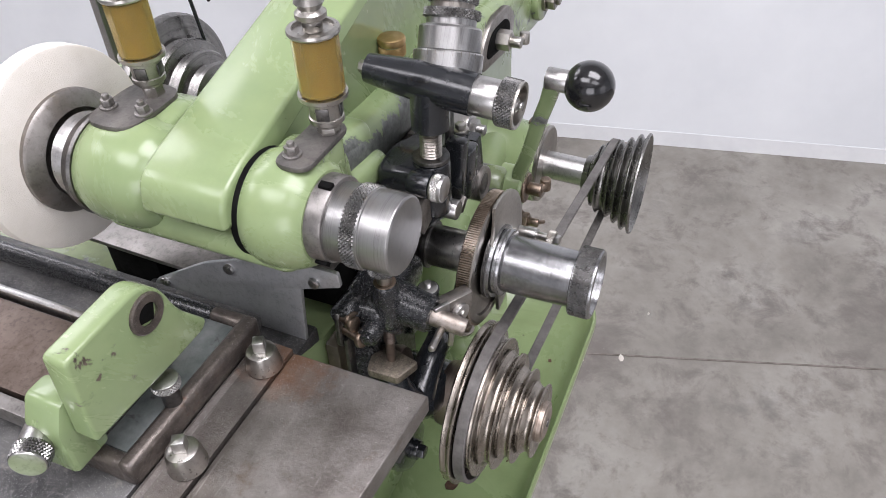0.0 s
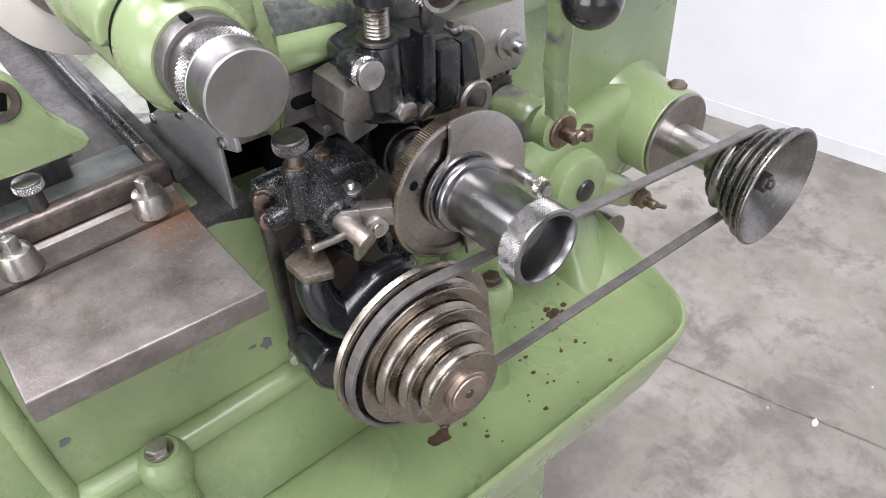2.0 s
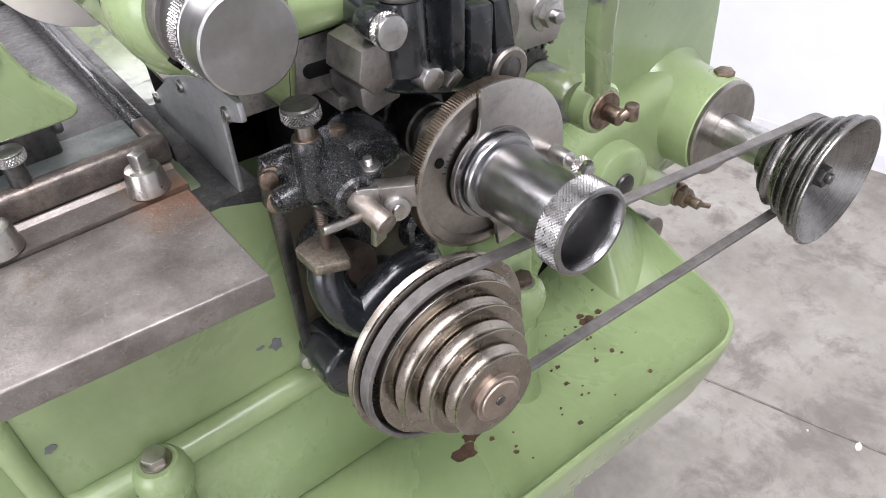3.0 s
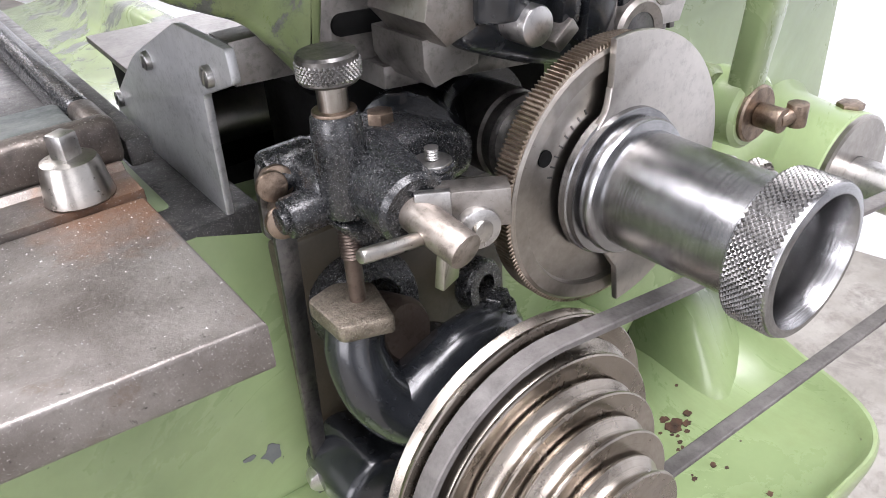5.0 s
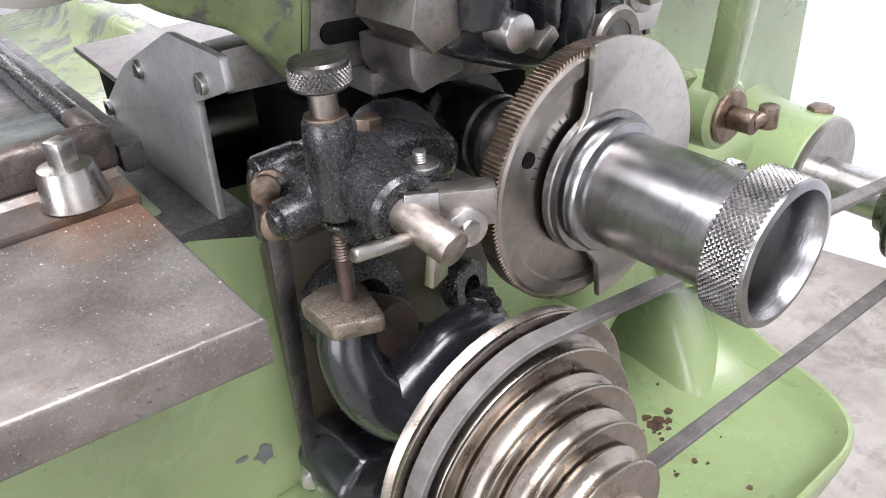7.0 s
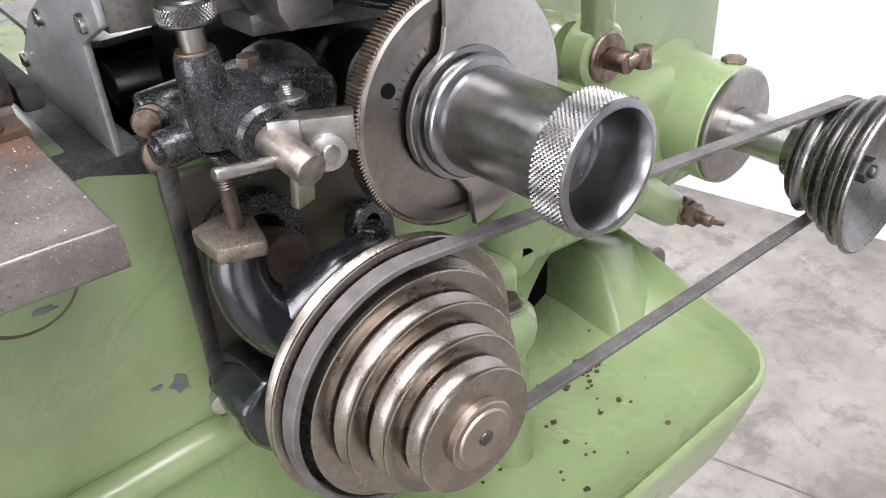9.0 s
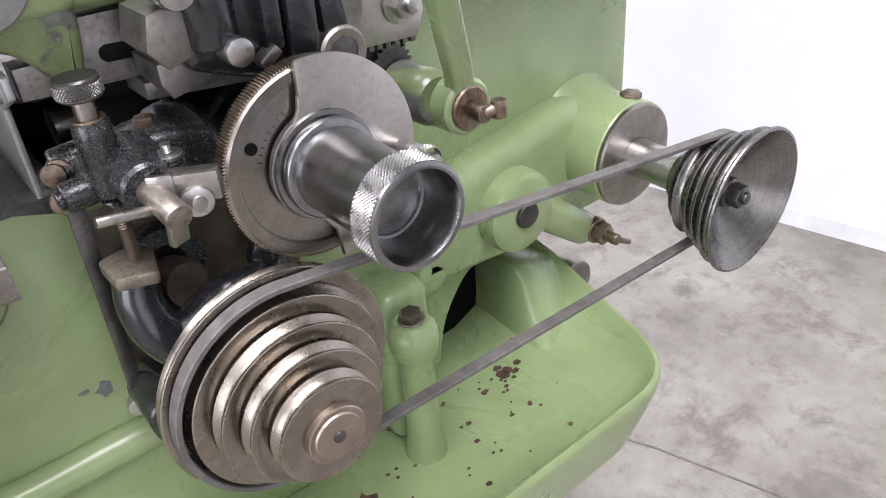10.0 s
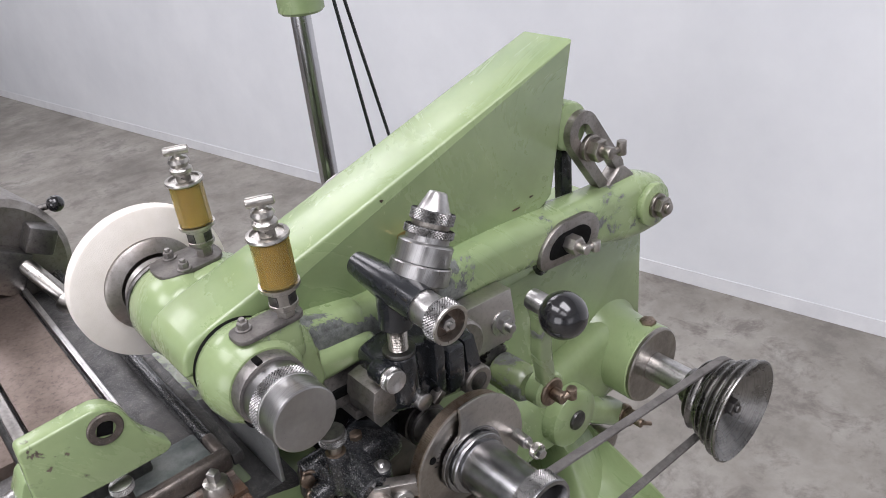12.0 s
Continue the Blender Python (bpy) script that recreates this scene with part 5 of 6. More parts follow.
part("yoke_bolt", merge(rod((-0.0275, 0.118, 0.945), (-0.0275, 0.118, 0.9545), 0.0085, 24, 0.001), rod((-0.0275, 0.118, 0.9545), (-0.0275, 0.118, 0.960), 0.0062, 6, 0.0008)), BLACK_DUSTY, yoke)
part("eye_bolt", lathe([(0.0065, 0), (0.0125, 0), (0.0140, 0.002), (0.0140, 0.008), (0.0125, 0.010), (0.0065, 0.010)], (-0.009, 0.148, 0.939), (-0.25, 1, -0.1), 32, closed="loop"), BLACK_DUSTY, yoke, "dark ring of an eye bolt")
part("hollow_ring", lathe([(0.012, 0), (0.021, 0), (0.0235, 0.003), (0.0235, 0.02), (0.012, 0.02)], (-0.072, 0.142, 0.962), (-0.15, 1, -0.3), 40, closed="loop"), BLACK_DUSTY, yoke)
part("sleeve_end", lathe([(0, 0), (0.012, 0), (0.0145, 0.004), (0.0150, 0.02), (0, 0.02)], (-0.0695, 0.126, 0.9560), (-0.15, 1, -0.3), 36), RUST_STEEL, yoke, "brown oily sleeve end")
part("lower_bracket", prism(rounded([(-0.115, 0.890), (-0.098, 0.905), (-0.070, 0.893), (-0.060, 0.87), (-0.075, 0.845), (-0.095, 0.848), (-0.112, 0.868)], 0.008), "xz", 0.118, 0.160, 0.005, 3), BLACK, yoke)
part("bracket_bolt", merge(rod((-0.088, 0.112, 0.872), (-0.088, 0.12, 0.872), 0.0085, 24, 0.001), rod((-0.088, 0.107, 0.872), (-0.088, 0.113, 0.872), 0.0062, 6, 0.0008)), BLACK, yoke)
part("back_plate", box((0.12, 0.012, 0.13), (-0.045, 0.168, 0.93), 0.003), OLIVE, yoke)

# ---- chip shield ----
sh = thing("chip_shield", (-0.114, 0.23, 1.0), "bent grey steel chip shield with screws", "shield")
part("panel", prism(rounded([(0.1435, 1.083), (0.1425, 1.0715), (0.1745, 1.0595), (0.180, 1.003), (0.196, 0.9985), (0.245, 0.9965), (0.312, 1.003), (0.312, 1.022), (0.256, 1.057), (0.19, 1.083)], [0.002, 0.002, 0.002, 0.005, 0.004, 0.02, 0.01, 0.01, 0.01, 0.004]), "yz", -0.116, -0.1125, 0.0007), SHIELD_STEEL, sh)
for yy, zz in ((0.162, 1.070), (0.232, 1.060), (0.298, 1.026)):
    part("screw", merge(rod((-0.1185, yy, zz), (-0.115, yy, zz), 0.0040, 20, 0.0006), box((0.0006, 0.0009, 0.0062), (-0.1186, yy, zz), 0, (25, 0, 0))), STEEL, sh)
# Two black boxes close the space behind the shield and supply its shade.
part("hollow_shade_back", box((0.170, 0.05, 0.078), (-0.015, 0.347, 0.995), 0.003), MATTE_BLACK, sh, "black box put in for the shade behind the shield")
part("hollow_shade_floor", box((0.170, 0.085, 0.010), (-0.015, 0.279, 0.958), 0.002), MATTE_BLACK, sh)
part("cross_bar", rod((-0.078, 0.302, 1.000), (0.060, 0.302, 0.998), 0.0135, 32, 0.001), COVER_STEEL, sh, "pale steel cross bar in the hollow")
part("cover", prism([(-0.1115, 0.262), (-0.090, 0.245), (-0.020, 0.250), (-0.020, 0.372), (-0.108, 0.376)], "xy", 1.036, 1.040, 0.0008), OILY_STEEL, sh, "flat grey steel cover")

# ---- table and bed ----
tab = thing("work_table", (-0.35, 0.12, 1.0), "worn brownish steel machine table plate with rust stains", "table plate")
part("plate", prism([(-0.1475, 0.0690), (-0.1475, 0.1655), (-0.2729, 0.1655), (-0.2737, 0.0783)], "xy", 1.0175, 1.0340, 0.0018, 3), PLATE_STEEL, tab)
part("rear_strip", prism([(0.1665, 1.0100), (0.190, 1.0100), (0.190, 1.0390), (0.1885, 1.0390), (0.186, 1.0365), (0.1665, 1.0360)], "yz", -0.2769, -0.1465, 0.0008), PLATE_STEEL, tab)
part("side_ledge", prism([(-0.2842, 0.1665), (-0.2842, 0.310), (-0.2500, 0.310), (-0.2500, 0.1905), (-0.2772, 0.1905), (-0.2772, 0.1665)], "xy", 1.010, 1.0342, 0.0008), PLATE_STEEL, tab)
part("under_rail", box((0.11, 0.045, 0.020), (-0.215, 0.150, 1.007), 0.002), DARK_STEEL, tab)


def cone_nut(x, y, z):
    ob = thing("clamp_nut", (x, y, z), "bright conical clamp nut with a square head", "clamp nut", "table clamp nuts")
    part("cone", lathe([(0, 0), (0.0112, 0), (0.0118, 0.0008), (0.0100, 0.0125), (0.0092, 0.0145), (0.0066, 0.0155), (0, 0.0155)], (x, y, z), (0, 0, 1), 44), NICKEL, ob)
    part("square_head", box((0.0075, 0.0075, 0.009), (x, y, z + 0.0195), 0.0009, (0, 0, 30)), STEEL, ob)


cone_nut(-0.1655, 0.1755, 1.0362)
cone_nut(-0.2440, 0.1755, 1.0362)

bed = thing("swivel_bed", (-0.2, 0.30, 1.03), "oily dark cast bed with raised rim and machined ways", "machine bed")
part("bed_floor", box((0.16, 0.48, 0.03), (-0.23, 0.432, 1.0245), 0.002), GRIME_STEEL, bed)
part("front_rim", box((0.1245, 0.0115, 0.0185), (-0.2058, 0.1962, 1.0458), 0.004, segs=3), RIM_STEEL, bed, "brownish raised casting rim")
part("corner_rim", box((0.0105, 0.030, 0.0180), (-0.1487, 0.2105, 1.0455), 0.004, segs=3), RIM_STEEL, bed)
part("grimy_ledge", box((0.090, 0.150, 0.020), (-0.146, 0.2535, 0.9985), 0.003), GRIME_STEEL, bed)
part("side_rim", box((0.011, 0.46, 0.017), (-0.1490, 0.4525, 1.0460), 0.0050, segs=4), BLACK_DUSTY, bed)
part("outer_rim", box((0.010, 0.44, 0.012), (-0.1365, 0.42, 1.036), 0.002), GRIME_STEEL, bed)
part("inner_pad", box((0.104, 0.036, 0.010), (-0.2060, 0.2195, 1.0465), 0.003), TROUGH, bed, "grey-green oily recess behind the rim")
part("end_rim", box((0.0100, 0.036, 0.0180), (-0.2630, 0.2130, 1.0455), 0.004, segs=3), RIM_STEEL, bed)
part("bright_way", box((0.006, 0.40, 0.010), (-0.1885, 0.445, 1.0555), 0.002), STEEL, bed, "bright machined way")
part("brown_way", box((0.058, 0.42, 0.012), (-0.2235, 0.435, 1.052), 0.0015), RUST_STEEL, bed, "brown-stained machined way")
part("second_way", box((0.010, 0.42, 0.014), (-0.2600, 0.435, 1.052), 0.002), OILY_STEEL, bed)
part("outer_way", box((0.09, 0.34, 0.012), (-0.315, 0.485, 1.045), 0.0015), RUST_STEEL, bed)
part("bed_body", box((0.46, 0.50, 0.12), (-0.36, 0.45, 0.95), 0.004), GREEN, bed)

tr = thing("tool_rest", (-0.22, 0.21, 1.05), "chipped green cast tool rest bracket with a square socket", "tool rest")
part("plate", prism(rounded([(-0.272, 1.082), (-0.268, 1.139), (-0.214, 1.142), (-0.202, 1.130), (-0.196, 1.108), (-0.179, 1.084), (-0.184, 1.0795), (-0.21, 1.0795)], [0.003, 0.004, 0.008, 0.008, 0.01, 0.004, 0.003, 0.003]), "xz", 0.1965, 0.2125, 0.0022, 3), GREEN_CHIPPED, tr)
part("foot", prism(rounded([(-0.281, 1.056), (-0.280, 1.088), (-0.272, 1.104), (-0.256, 1.104), (-0.256, 1.056)], 0.004), "xz", 0.2128, 0.238, 0.003), GREEN_CHIPPED, tr)
part("base_block", box((0.078, 0.022, 0.036), (-0.232, 0.232, 1.065), 0.003), DARK_STEEL, tr)
bs = part("socket_ring", lathe([(0.0068, 0), (0.0112, 0), (0.0122, 0.0008), (0.0122, 0.004), (0.0074, 0.004)], (-0.2165, 0.1945, 1.1245), (0, 1, 0), 36, closed="loop"), RIM_STEEL, tr, "rusty socket ring")
# Thin black square paints the shade in the socket; the plate is uncut.
part("socket_hole_shade", box((0.0105, 0.002, 0.0105), (-0.2165, 0.1968, 1.1245), 0.0003, (0, 20, 0)), MATTE_BLACK, bs)
kd = Vector((0.86, 0.45, -0.05))
kp = Vector((-0.294, 0.2235, 1.080))
part("clamp_knob", knurl(0.0100, 0.009, tuple(kp), tuple(kd), 64, 6, 0.0005), KNURL_STEEL, tr, "knurled clamp knob")
part("clamp_face", rod(tuple(kp - kd * 0.0012), tuple(kp + kd * 0.022), 0.0094, 36, 0.0008), STEEL, tr)
tn = thing("thumb_nut", (-0.2207, 0.1985, 1.05), "flat round steel thumb nut on the bed", "thumb nut")
part("head", knurl(0.0085, 0.0050, (-0.2207, 0.1985, 1.0690), (0, 0, 1), 60, 4, 0.0003), STEEL, tn)
part("stem", rod((-0.2207, 0.1985, 1.050), (-0.2207, 0.1985, 1.070), 0.0055, 20), DARK_STEEL, tn)
part("face", rod((-0.2207, 0.1985, 1.0738), (-0.2207, 0.1985, 1.0748), 0.0080, 36, 0.0005), STEEL, tn)

# ---- micrometer arm ----
ma = thing("micrometer_head", (-0.02, 0.115, 1.09), "black micrometer head with steel rings and knurled knobs", "micrometer head")
part("cross_tube", tube(*flowing([(-0.0240, 0.158, 1.179), (-0.0238, 0.140, 1.1775), (-0.0236, 0.115, 1.1755), (-0.0232, 0.085, 1.1725)], [0.0095, 0.0115, 0.0135, 0.0135]), 24), BLACK, ma)
part("set_screw", rod((-0.0242, 0.164, 1.1795), (-0.024, 0.157, 1.179), 0.0042, 6, 0.0006), NICKEL, ma)
part("stub", lathe([(0, 0), (0.0118, 0), (0.0128, 0.001), (0.0128, 0.028), (0, 0.028)], (-0.0265, 0.1150, 1.1450), (0.05, 0, 1), 32), BLACK, ma)
part("thread", lathe([(0, 0)] + [(0.0064 + (0.0011 if k % 2 else 0), 0.0006 + 0.0011 * k) for k in range(20)] + [(0, 0.023)], (-0.0275, 0.1153, 1.1235), (0.05, 0, 1), 28), BROWN_STEEL, ma, "steel screw thread", angle=25)
part("thread_collar", rod((-0.0277, 0.1153, 1.1215), (-0.0275, 0.1153, 1.1250), 0.0125, 32, 0.0008), DARK_STEEL, ma)
ks = part("knob_sleeve", rod((-0.0232, 0.0690, 1.1715), (-0.0232, 0.0860, 1.1728), 0.0125, 40, 0.001), STEEL, ma)
part("knob_ring", knurl(0.0150, 0.0120, (-0.0230, 0.0565, 1.1705), (0, 1, 0.07), 84, 10, 0.0005), KNURL_STEEL, ks, "knurled steel knob ring", angle=10)
part("knob_recess", lathe([(0.0122, 0), (0.0146, -0.0004), (0.0150, 0.0008), (0.0122, 0.0090)], (-0.0230, 0.0560, 1.1704), (0, 1, 0.07), 48, closed="loop"), NICKEL, ks)
part("knob_face", rod((-0.0230, 0.0630, 1.1708), (-0.0230, 0.0655, 1.1710), 0.0130, 36), RUST_STEEL, ks)
part("knob_nut", merge(rod((-0.0230, 0.0575, 1.1704), (-0.0230, 0.0635, 1.1708), 0.0052, 6, 0.0006), rod((-0.0230, 0.0545, 1.1702), (-0.0230, 0.0580, 1.1704), 0.0026, 14, 0.0004)), STEEL, ks)
ca, cd = (-0.0055, 0.1115, 1.1740), (0.0268, 0.0038, 0.0483)
cu = Vector(cd).normalized()
at = lambda h: tuple(Vector(ca) + cu * h)
part("scale_ring", lathe([(0, 0), (0.0215, 0), (0.0225, 0.001), (0.0225, 0.0125), (0.0215, 0.0135), (0, 0.0135)], at(0), cd, 64), CAP_STEEL, ma)
for k in range(26):
    q = axis_matrix(at(0.0115), cd) @ Matrix.Rotation(radians(360 / 26 * k), 4, "Z") @ Matrix.Translation((0.0225, 0, 0))
    bmk = box((0.0003, 0.0004, 0.0030 if k % 5 else 0.0045), (0, 0, 0), 0)
    bmk.transform(q)
    part("scale_mark", bmk, SLOT_STEEL, ma)
part("upper_ring", lathe([(0, 0), (0.0195, 0), (0.0202, 0.0008), (0.0202, 0.0140), (0.0190, 0.0152), (0.0160, 0.0160), (0.0160, 0.020), (0, 0.020)], at(0.0135), cd, 64), CAP_STEEL, ma)
part("lower_knurl", knurl(0.0182, 0.0058, at(0.0335), cd, 90, 6, 0.0004), KNURL_STEEL, ma, angle=10)
part("neck", rod(at(0.0393), at(0.0430), 0.0140, 32), BROWN_STEEL, ma)
part("upper_knurl", knurl(0.0160, 0.0085, at(0.0430), cd, 84, 8, 0.0004), KNURL_STEEL, ma, angle=10)
part("cone_tip", lathe([(0, 0), (0.0120, 0), (0.0114, 0.0015), (0.0066, 0.0128), (0.0056, 0.0135), (0, 0.0136)], at(0.0515), cd, 40), STEEL, ma)
ub = part("upper_bracket", prism(rounded([(-0.045, 1.072), (-0.045, 1.118), (-0.020, 1.122), (0.008, 1.112), (0.042, 1.106), (0.048, 1.06), (0.030, 1.048), (-0.010, 1.058)], 0.008), "xz", 0.112, 0.150, 0.006, 3), BLACK, ma)
part("rib", box((0.010, 0.014, 0.050), (-0.001, 0.109, 1.098), 0.002, (4, 0, 0)), BLACK, ma)
part("lever_bar", box((0.009, 0.004, 0.062), (0.011, 0.118, 1.132), 0.001, (0, 4, 0)), DARK_STEEL, ma)
part("rib", box((0.017, 0.014, 0.044), (0.015, 0.109, 1.086), 0.003, (4, 0, 0)), BLACK, ma)
part("rib", prism([(0.0255, 1.106), (0.0365, 1.106), (0.0430, 1.066), (0.0270, 1.066)], "xz", 0.104, 0.124, 0.002), BLACK, ma)
part("rib_screw", merge(rod((0.0305, 0.1178, 1.107), (0.0303, 0.118, 1.111), 0.0058, 20, 0.0006), rod((0.0303, 0.118, 1.111), (0.0302, 0.118, 1.115), 0.0042, 6, 0.0006)), NICKEL, ub)
part("ring_boss", lathe([(0.0085, 0.001), (0.0125, 0), (0.0140, 0.0015), (0.0140, 0.016), (0, 0.016)], (0.0345, 0.1005, 1.0625), (0, 1, 0), 40, closed=False), SLOT_STEEL, ub, "steel ring round a bearing boss")
part("ring_core", rod((0.0345, 0.1015, 1.0625), (0.0345, 0.108, 1.0625), 0.0088, 32, 0.001), DARK_STEEL, ub)
part("boss_web", lathe([(0, 0), (0.022, 0), (0.024, 0.002), (0.024, 0.010), (0, 0.010)], (0.042, 0.126, 1.078), (0, 1, 0), 40), SLOT_STEEL, ub)
part("clamp_fork", merge(rod((-0.0445, 0.108, 1.1118), (-0.0445, 0.124, 1.1118), 0.0088, 30, 0.002), rod((-0.0275, 0.1153, 1.080), (-0.0275, 0.1153, 1.122), 0.0128, 28, 0.002)), BLACK, ub)
hd = part("clamp_screw", rod((-0.0445, 0.0985, 1.1118), (-0.0445, 0.1075, 1.1118), 0.0090, 44, 0.0008), STEEL, ub)
part("screw_knurl", knurl(0.0094, 0.0055, (-0.0445, 0.1010, 1.1118), (0, 1, 0), 60, 5, 0.0003), STEEL, hd, angle=10)
part("vee_block", prism([(-0.0600, 1.0850), (-0.0515, 1.0750), (-0.0340, 1.0800), (-0.0320, 1.0930), (-0.0450, 1.1030), (-0.0560, 1.1010)], "xz", 0.112, 0.147, 0.0008), SLOT_STEEL, ub, "angular grey steel block")
part("vee_foot", prism([(-0.0545, 1.066), (-0.050, 1.0580), (-0.030, 1.0620), (-0.028, 1.0760), (-0.0545, 1.076)], "xz", 0.122, 0.155, 0.0008), OILY_STEEL, ub)
part("stop_pin", rod((-0.0217, 0.0990, 1.0779), (-0.0217, 0.132, 1.0785), 0.0072, 36, 0.0012), STEEL, ub)
part("pin_clip", box((0.012, 0.010, 0.006), (-0.006, 0.106, 1.071), 0.001, (0, -35, 0)), SLOT_STEEL, ub)

bk = thing("brass_knob", (0.036, 0.172, 1.13), "knurled brass cap behind the micrometer head", "knob")
part("post", rod((0.036, 0.172, 1.128), (0.036, 0.172, 1.158), 0.008, 24), BROWN_STEEL, bk)
part("cap", merge(knurl(0.0098, 0.008, (0.036, 0.172, 1.158), (0, 0, 1), 60, 6, 0.0004), rod((0.036, 0.172, 1.166), (0.036, 0.172, 1.172), 0.0102, 36, 0.002)), BRASS, bk)

# ---- things behind the machine ----
st = thing("stepped_pulley", (0.255, 0.60, FLOOR), "large grey stepped pulley behind the guard with round cords", "pulley")
part("cone", lathe([(0, 0), (0.030, 0), (0.034, 0.003), (0.036, 0.007), (0.031, 0.012), (0.034, 0.018), (0.046, 0.022), (0.048, 0.026), (0.042, 0.031), (0.045, 0.037), (0.058, 0.041), (0.060, 0.045), (0.054, 0.050), (0.057, 0.056), (0.070, 0.060), (0.072, 0.064), (0.066, 0.069), (0.070, 0.076), (0.097, 0.080), (0.099, 0.084), (0.099, 0.092), (0, 0.092)], (0.253, 0.520, 0.934), (0, 1, 0), 72), SMALL_PULLEY, st)
part("axle", rod((0.253, 0.61, 0.934), (0.253, 0.68, 0.934), 0.014, 24), DARK_STEEL, st)
part("stand", box((0.04, 0.04, 1.17), (0.253, 0.66, FLOOR + 0.585), 0.003), GREEN, st)
cords = thing("cord_pair", (0.28, 0.585, 1.2), "two thin black round drive cords hanging from above", "cord")
part("cord", tube([(0.303, 0.585, 0.965), (0.289, 0.585, 1.07), (0.262, 0.585, 1.27), (-0.08, 0.585, 3.79)], 0.0024, 8), BLACK, cords)
part("cord", tube([(0.325, 0.585, 1.03), (0.317, 0.585, 1.073), (0.278, 0.585, 1.267), (-0.23, 0.585, 3.79)], 0.0024, 8), BLACK, cords)
pl = thing("overhead_post", (0.28, 0.735, FLOOR), "polished steel post with a green clamp collar", "post")
part("post", rod((0.285, 0.735, FLOOR), (0.300, 0.735, 1.70), 0.0150, 32), POST_STEEL, pl)
part("collar", lathe([(0, 0), (0.030, 0), (0.034, 0.004), (0.034, 0.09), (0, 0.09)], (0.300, 0.735, 1.232), (0, 0, 1), 40), GREEN, pl)
part("foot", rod((0.285, 0.735, FLOOR), (0.285, 0.735, FLOOR + 0.02), 0.06, 32, 0.003), GREEN, pl)

ck = thing("workpiece_chuck", (-0.22, 0.65, 1.05), "dark steel work head chuck beyond the grinding wheel", "chuck")
part("chuck_body", lathe([(0, 0), (0.075, 0), (0.083, 0.006), (0.085, 0.03), (0.085, 0.10), (0, 0.10)], (-0.205, 0.60, 1.078), (-0.15, 1, 0), 56), SLOT_STEEL, ck)
part("jaw", box((0.05, 0.03, 0.05), (-0.20, 0.595, 1.085), 0.004, (0, 30, 0)), DARK_STEEL, ck)
part("jaw", box((0.03, 0.03, 0.03), (-0.155, 0.592, 1.105), 0.004, (0, 30, 0)), DARK_STEEL, ck)
part("mandrel", merge(rod((-0.178, 0.585, 1.085), (-0.158, 0.545, 1.048), 0.009, 24, 0.002), rod((-0.16, 0.548, 1.05), (-0.152, 0.535, 1.038), 0.014, 24, 0.002)), NICKEL, ck)
part("housing", box((0.16, 0.16, 0.14), (-0.26, 0.78, 1.06), 0.012), GRIME_STEEL, ck)
part("clamp", merge(box((0.06, 0.04, 0.035), (-0.215, 0.66, 1.165), 0.004), rod((-0.215, 0.66, 1.18), (-0.215, 0.66, 1.20), 0.009, 6, 0.001)), BROWN_STEEL, ck)
part("handle_ball", ball((-0.122, 0.62, 1.125), 0.0095, 24), BLACK_BALL, ck)
part("handle_rod", rod((-0.17, 0.64, 1.12), (-0.122, 0.62, 1.125), 0.004, 12), DARK_STEEL, ck)

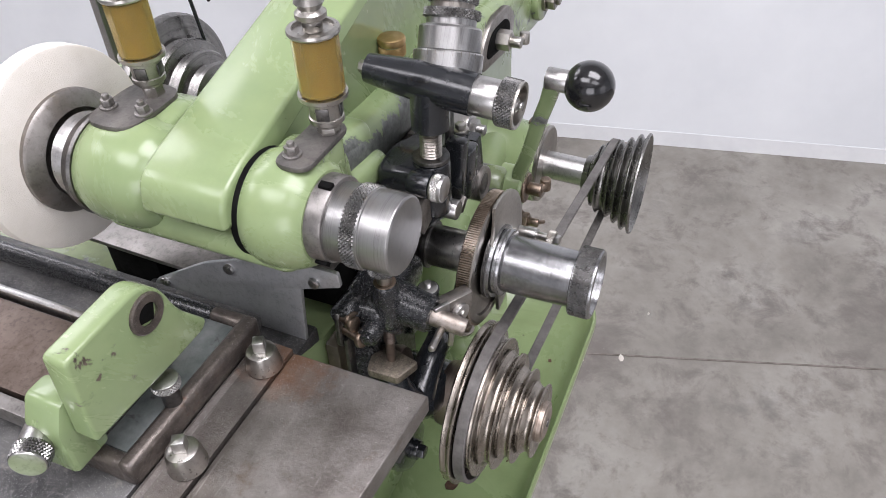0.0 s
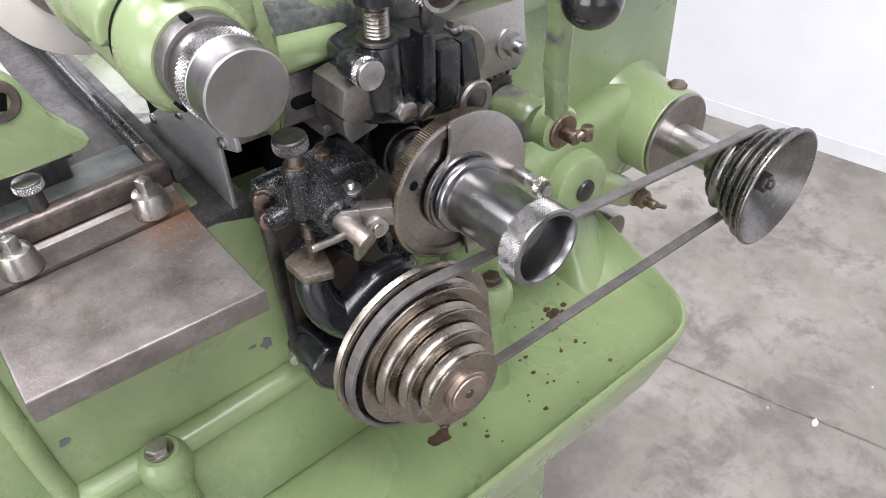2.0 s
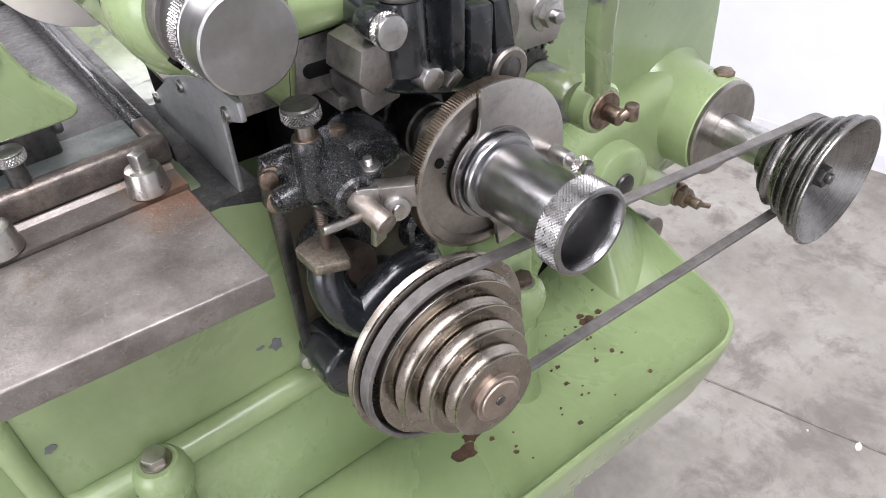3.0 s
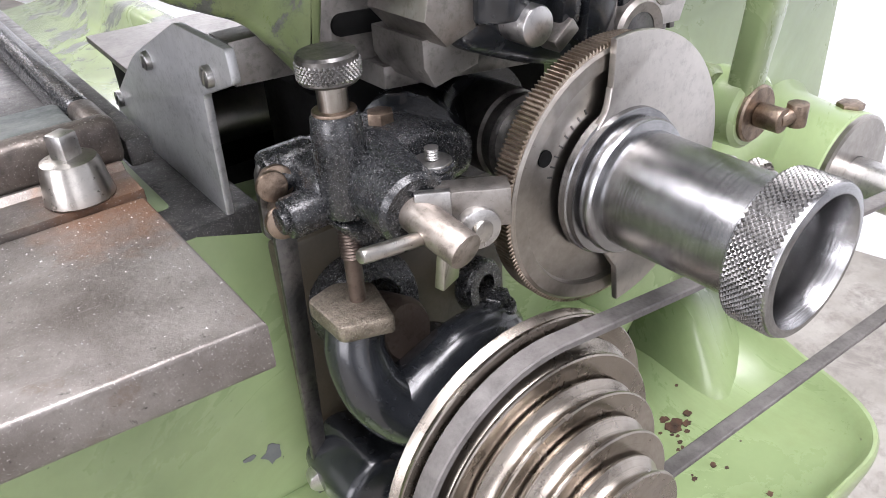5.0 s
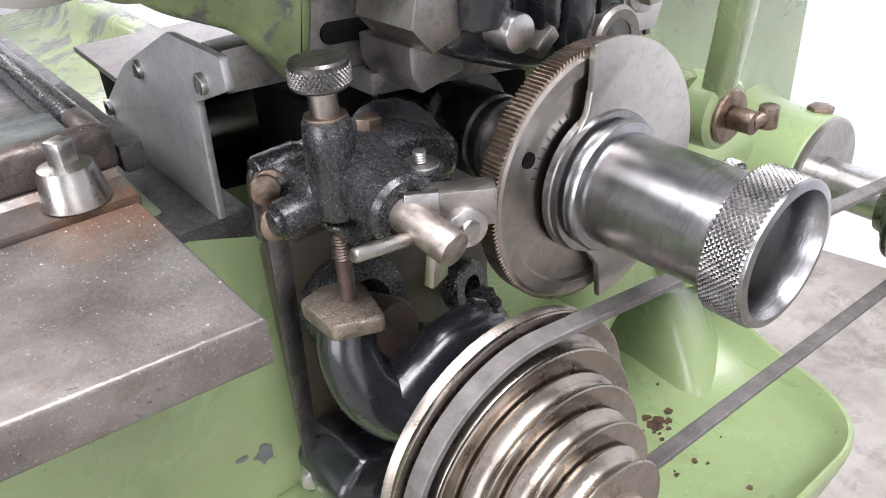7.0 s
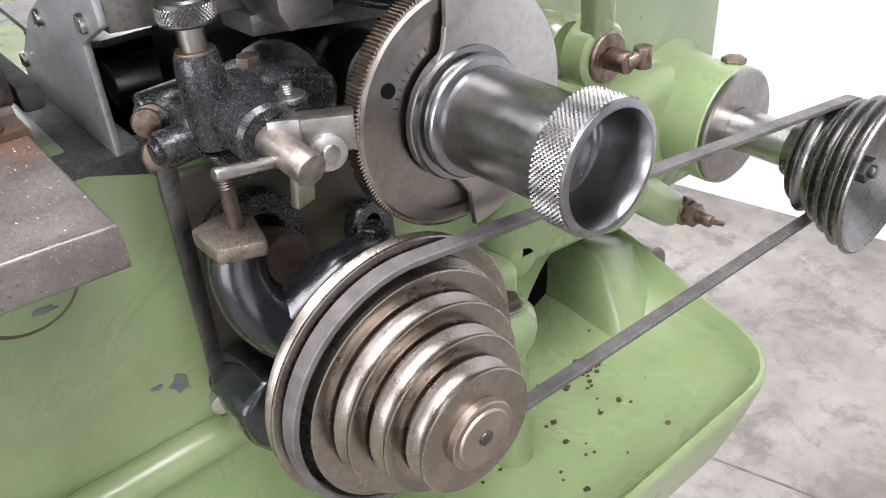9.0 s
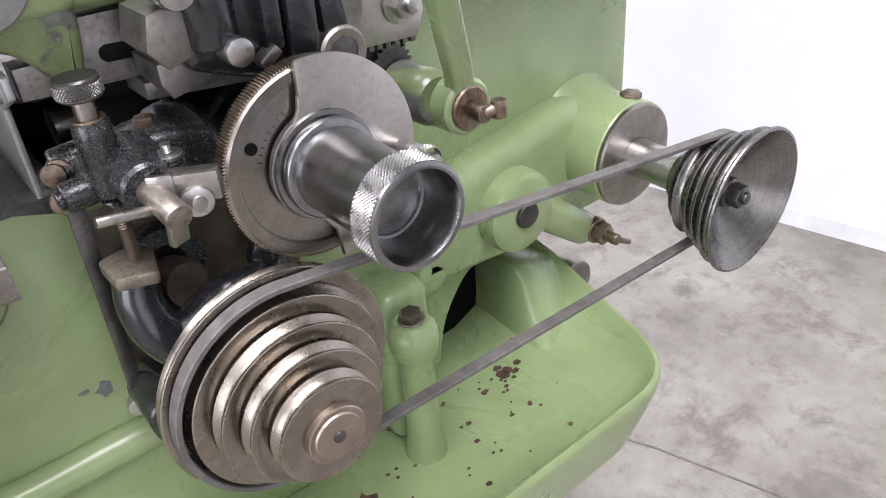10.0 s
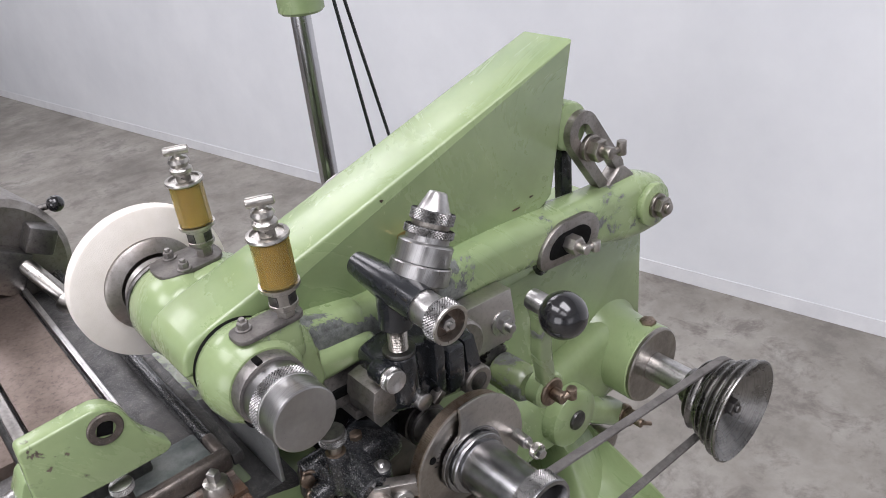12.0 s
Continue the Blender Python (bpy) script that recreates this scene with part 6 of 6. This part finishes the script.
# ---- floor litter and joints ----
joint = thing("floor_joint", (1.0, 0.3, FLOOR), "dark sawn joint across the concrete floor", "floor joint", kind="structure")
part("joint_strip", prism([(0.66, 1.10), (0.925, 0.465), (1.30, -0.75), (1.305, -0.748), (0.930, 0.467), (0.665, 1.102)], "xy", FLOOR + 0.0005, FLOOR + 0.002, 0), JOINT, joint)
for k, (x, y, sx, sy, a) in enumerate([(1.035, 0.085, 0.030, 0.018, 20), (0.99, 0.18, 0.010, 0.006, 60), (1.23, 0.05, 0.012, 0.008, 10), (1.05, 0.60, 0.008, 0.006, 0)]):
    bm = bmesh.new()
    rng = random.Random(k)
    ringv = [bm.verts.new((sx * 0.5 * math.cos(t * 0.9) * rng.uniform(0.6, 1.1), sy * 0.5 * math.sin(t * 0.9) * rng.uniform(0.6, 1.1), 0)) for t in range(7)]
    topv = bm.verts.new((0, 0, 0.006))
    bm.faces.new(ringv)
    for i in range(7):
        bm.faces.new((ringv[i], ringv[(i + 1) % 7], topv))
    bm.transform(pose(x, y, FLOOR + 0.001, 0, 0, a))
    solid("plaster_flake", finish(bm, False), STONE, "small white plaster flake lying on the floor", "flake", "floor flakes")


def filings(name, spots, size, material, label, seed):
    """Loose curls and crumbs of metal: many tiny four-sided grains in one mesh."""
    rng = random.Random(seed)
    verts, faces = [], []
    for x, y, z in spots:
        q = size * rng.uniform(0.4, 1.3)
        a = rng.uniform(0, 2 * math.pi)
        k = len(verts)
        for t, r in ((0, 1.0), (2.3, 0.45), (3.9, 0.55)):
            verts.append((x + q * r * math.cos(a + t), y + q * r * math.sin(a + t), z))
        verts.append((x + q * 0.2 * math.cos(a), y + q * 0.2 * math.sin(a), z + q * rng.uniform(0.3, 0.9)))
        faces += [(k, k + 1, k + 3), (k + 1, k + 2, k + 3), (k + 2, k, k + 3), (k, k + 2, k + 1)]
    me = bpy.data.meshes.new(name)
    me.from_pydata(verts, [], faces)
    me.materials.append(material)
    return tagged(new(name, me), label, "filings", kind="stuff")


rng = random.Random(5)
spots = []
while len(spots) < 620:
    x, y = rng.uniform(-0.272, -0.149), rng.uniform(0.072, 0.163)
    near = math.hypot((x + 0.155) / 0.06, (y - 0.155) / 0.05)
    if rng.random() < 0.12 + math.exp(-near * near):
        spots.append((x, y, 1.0338))
spots += [(rng.uniform(-0.275, -0.148), rng.uniform(0.168, 0.186), 1.0358) for _ in range(160)]
filings("steel_filings", spots, 0.0007, STEEL, "bright steel filings scattered over the brown table plate", 1)
spots = [(rng.uniform(-0.154, -0.144), rng.uniform(0.225, 0.60), 1.0543) for _ in range(500)]
spots += [(rng.uniform(-0.266, -0.146), rng.uniform(0.1915, 0.2005), 1.0548) for _ in range(260)]
spots += [(rng.uniform(-0.184, -0.156), rng.uniform(0.24, 0.42), 1.0394) for _ in range(700)]
spots += [(rng.gauss(-0.135, 0.02), rng.uniform(0.185, 0.32), 1.0084) for _ in range(260)]
filings("steel_filings", [p for p in spots if -0.188 < p[0] < -0.103 or p[2] > 1.02], 0.0006, SLOT_STEEL, "grey metal crumbs lying along the oily bed rim", 2)
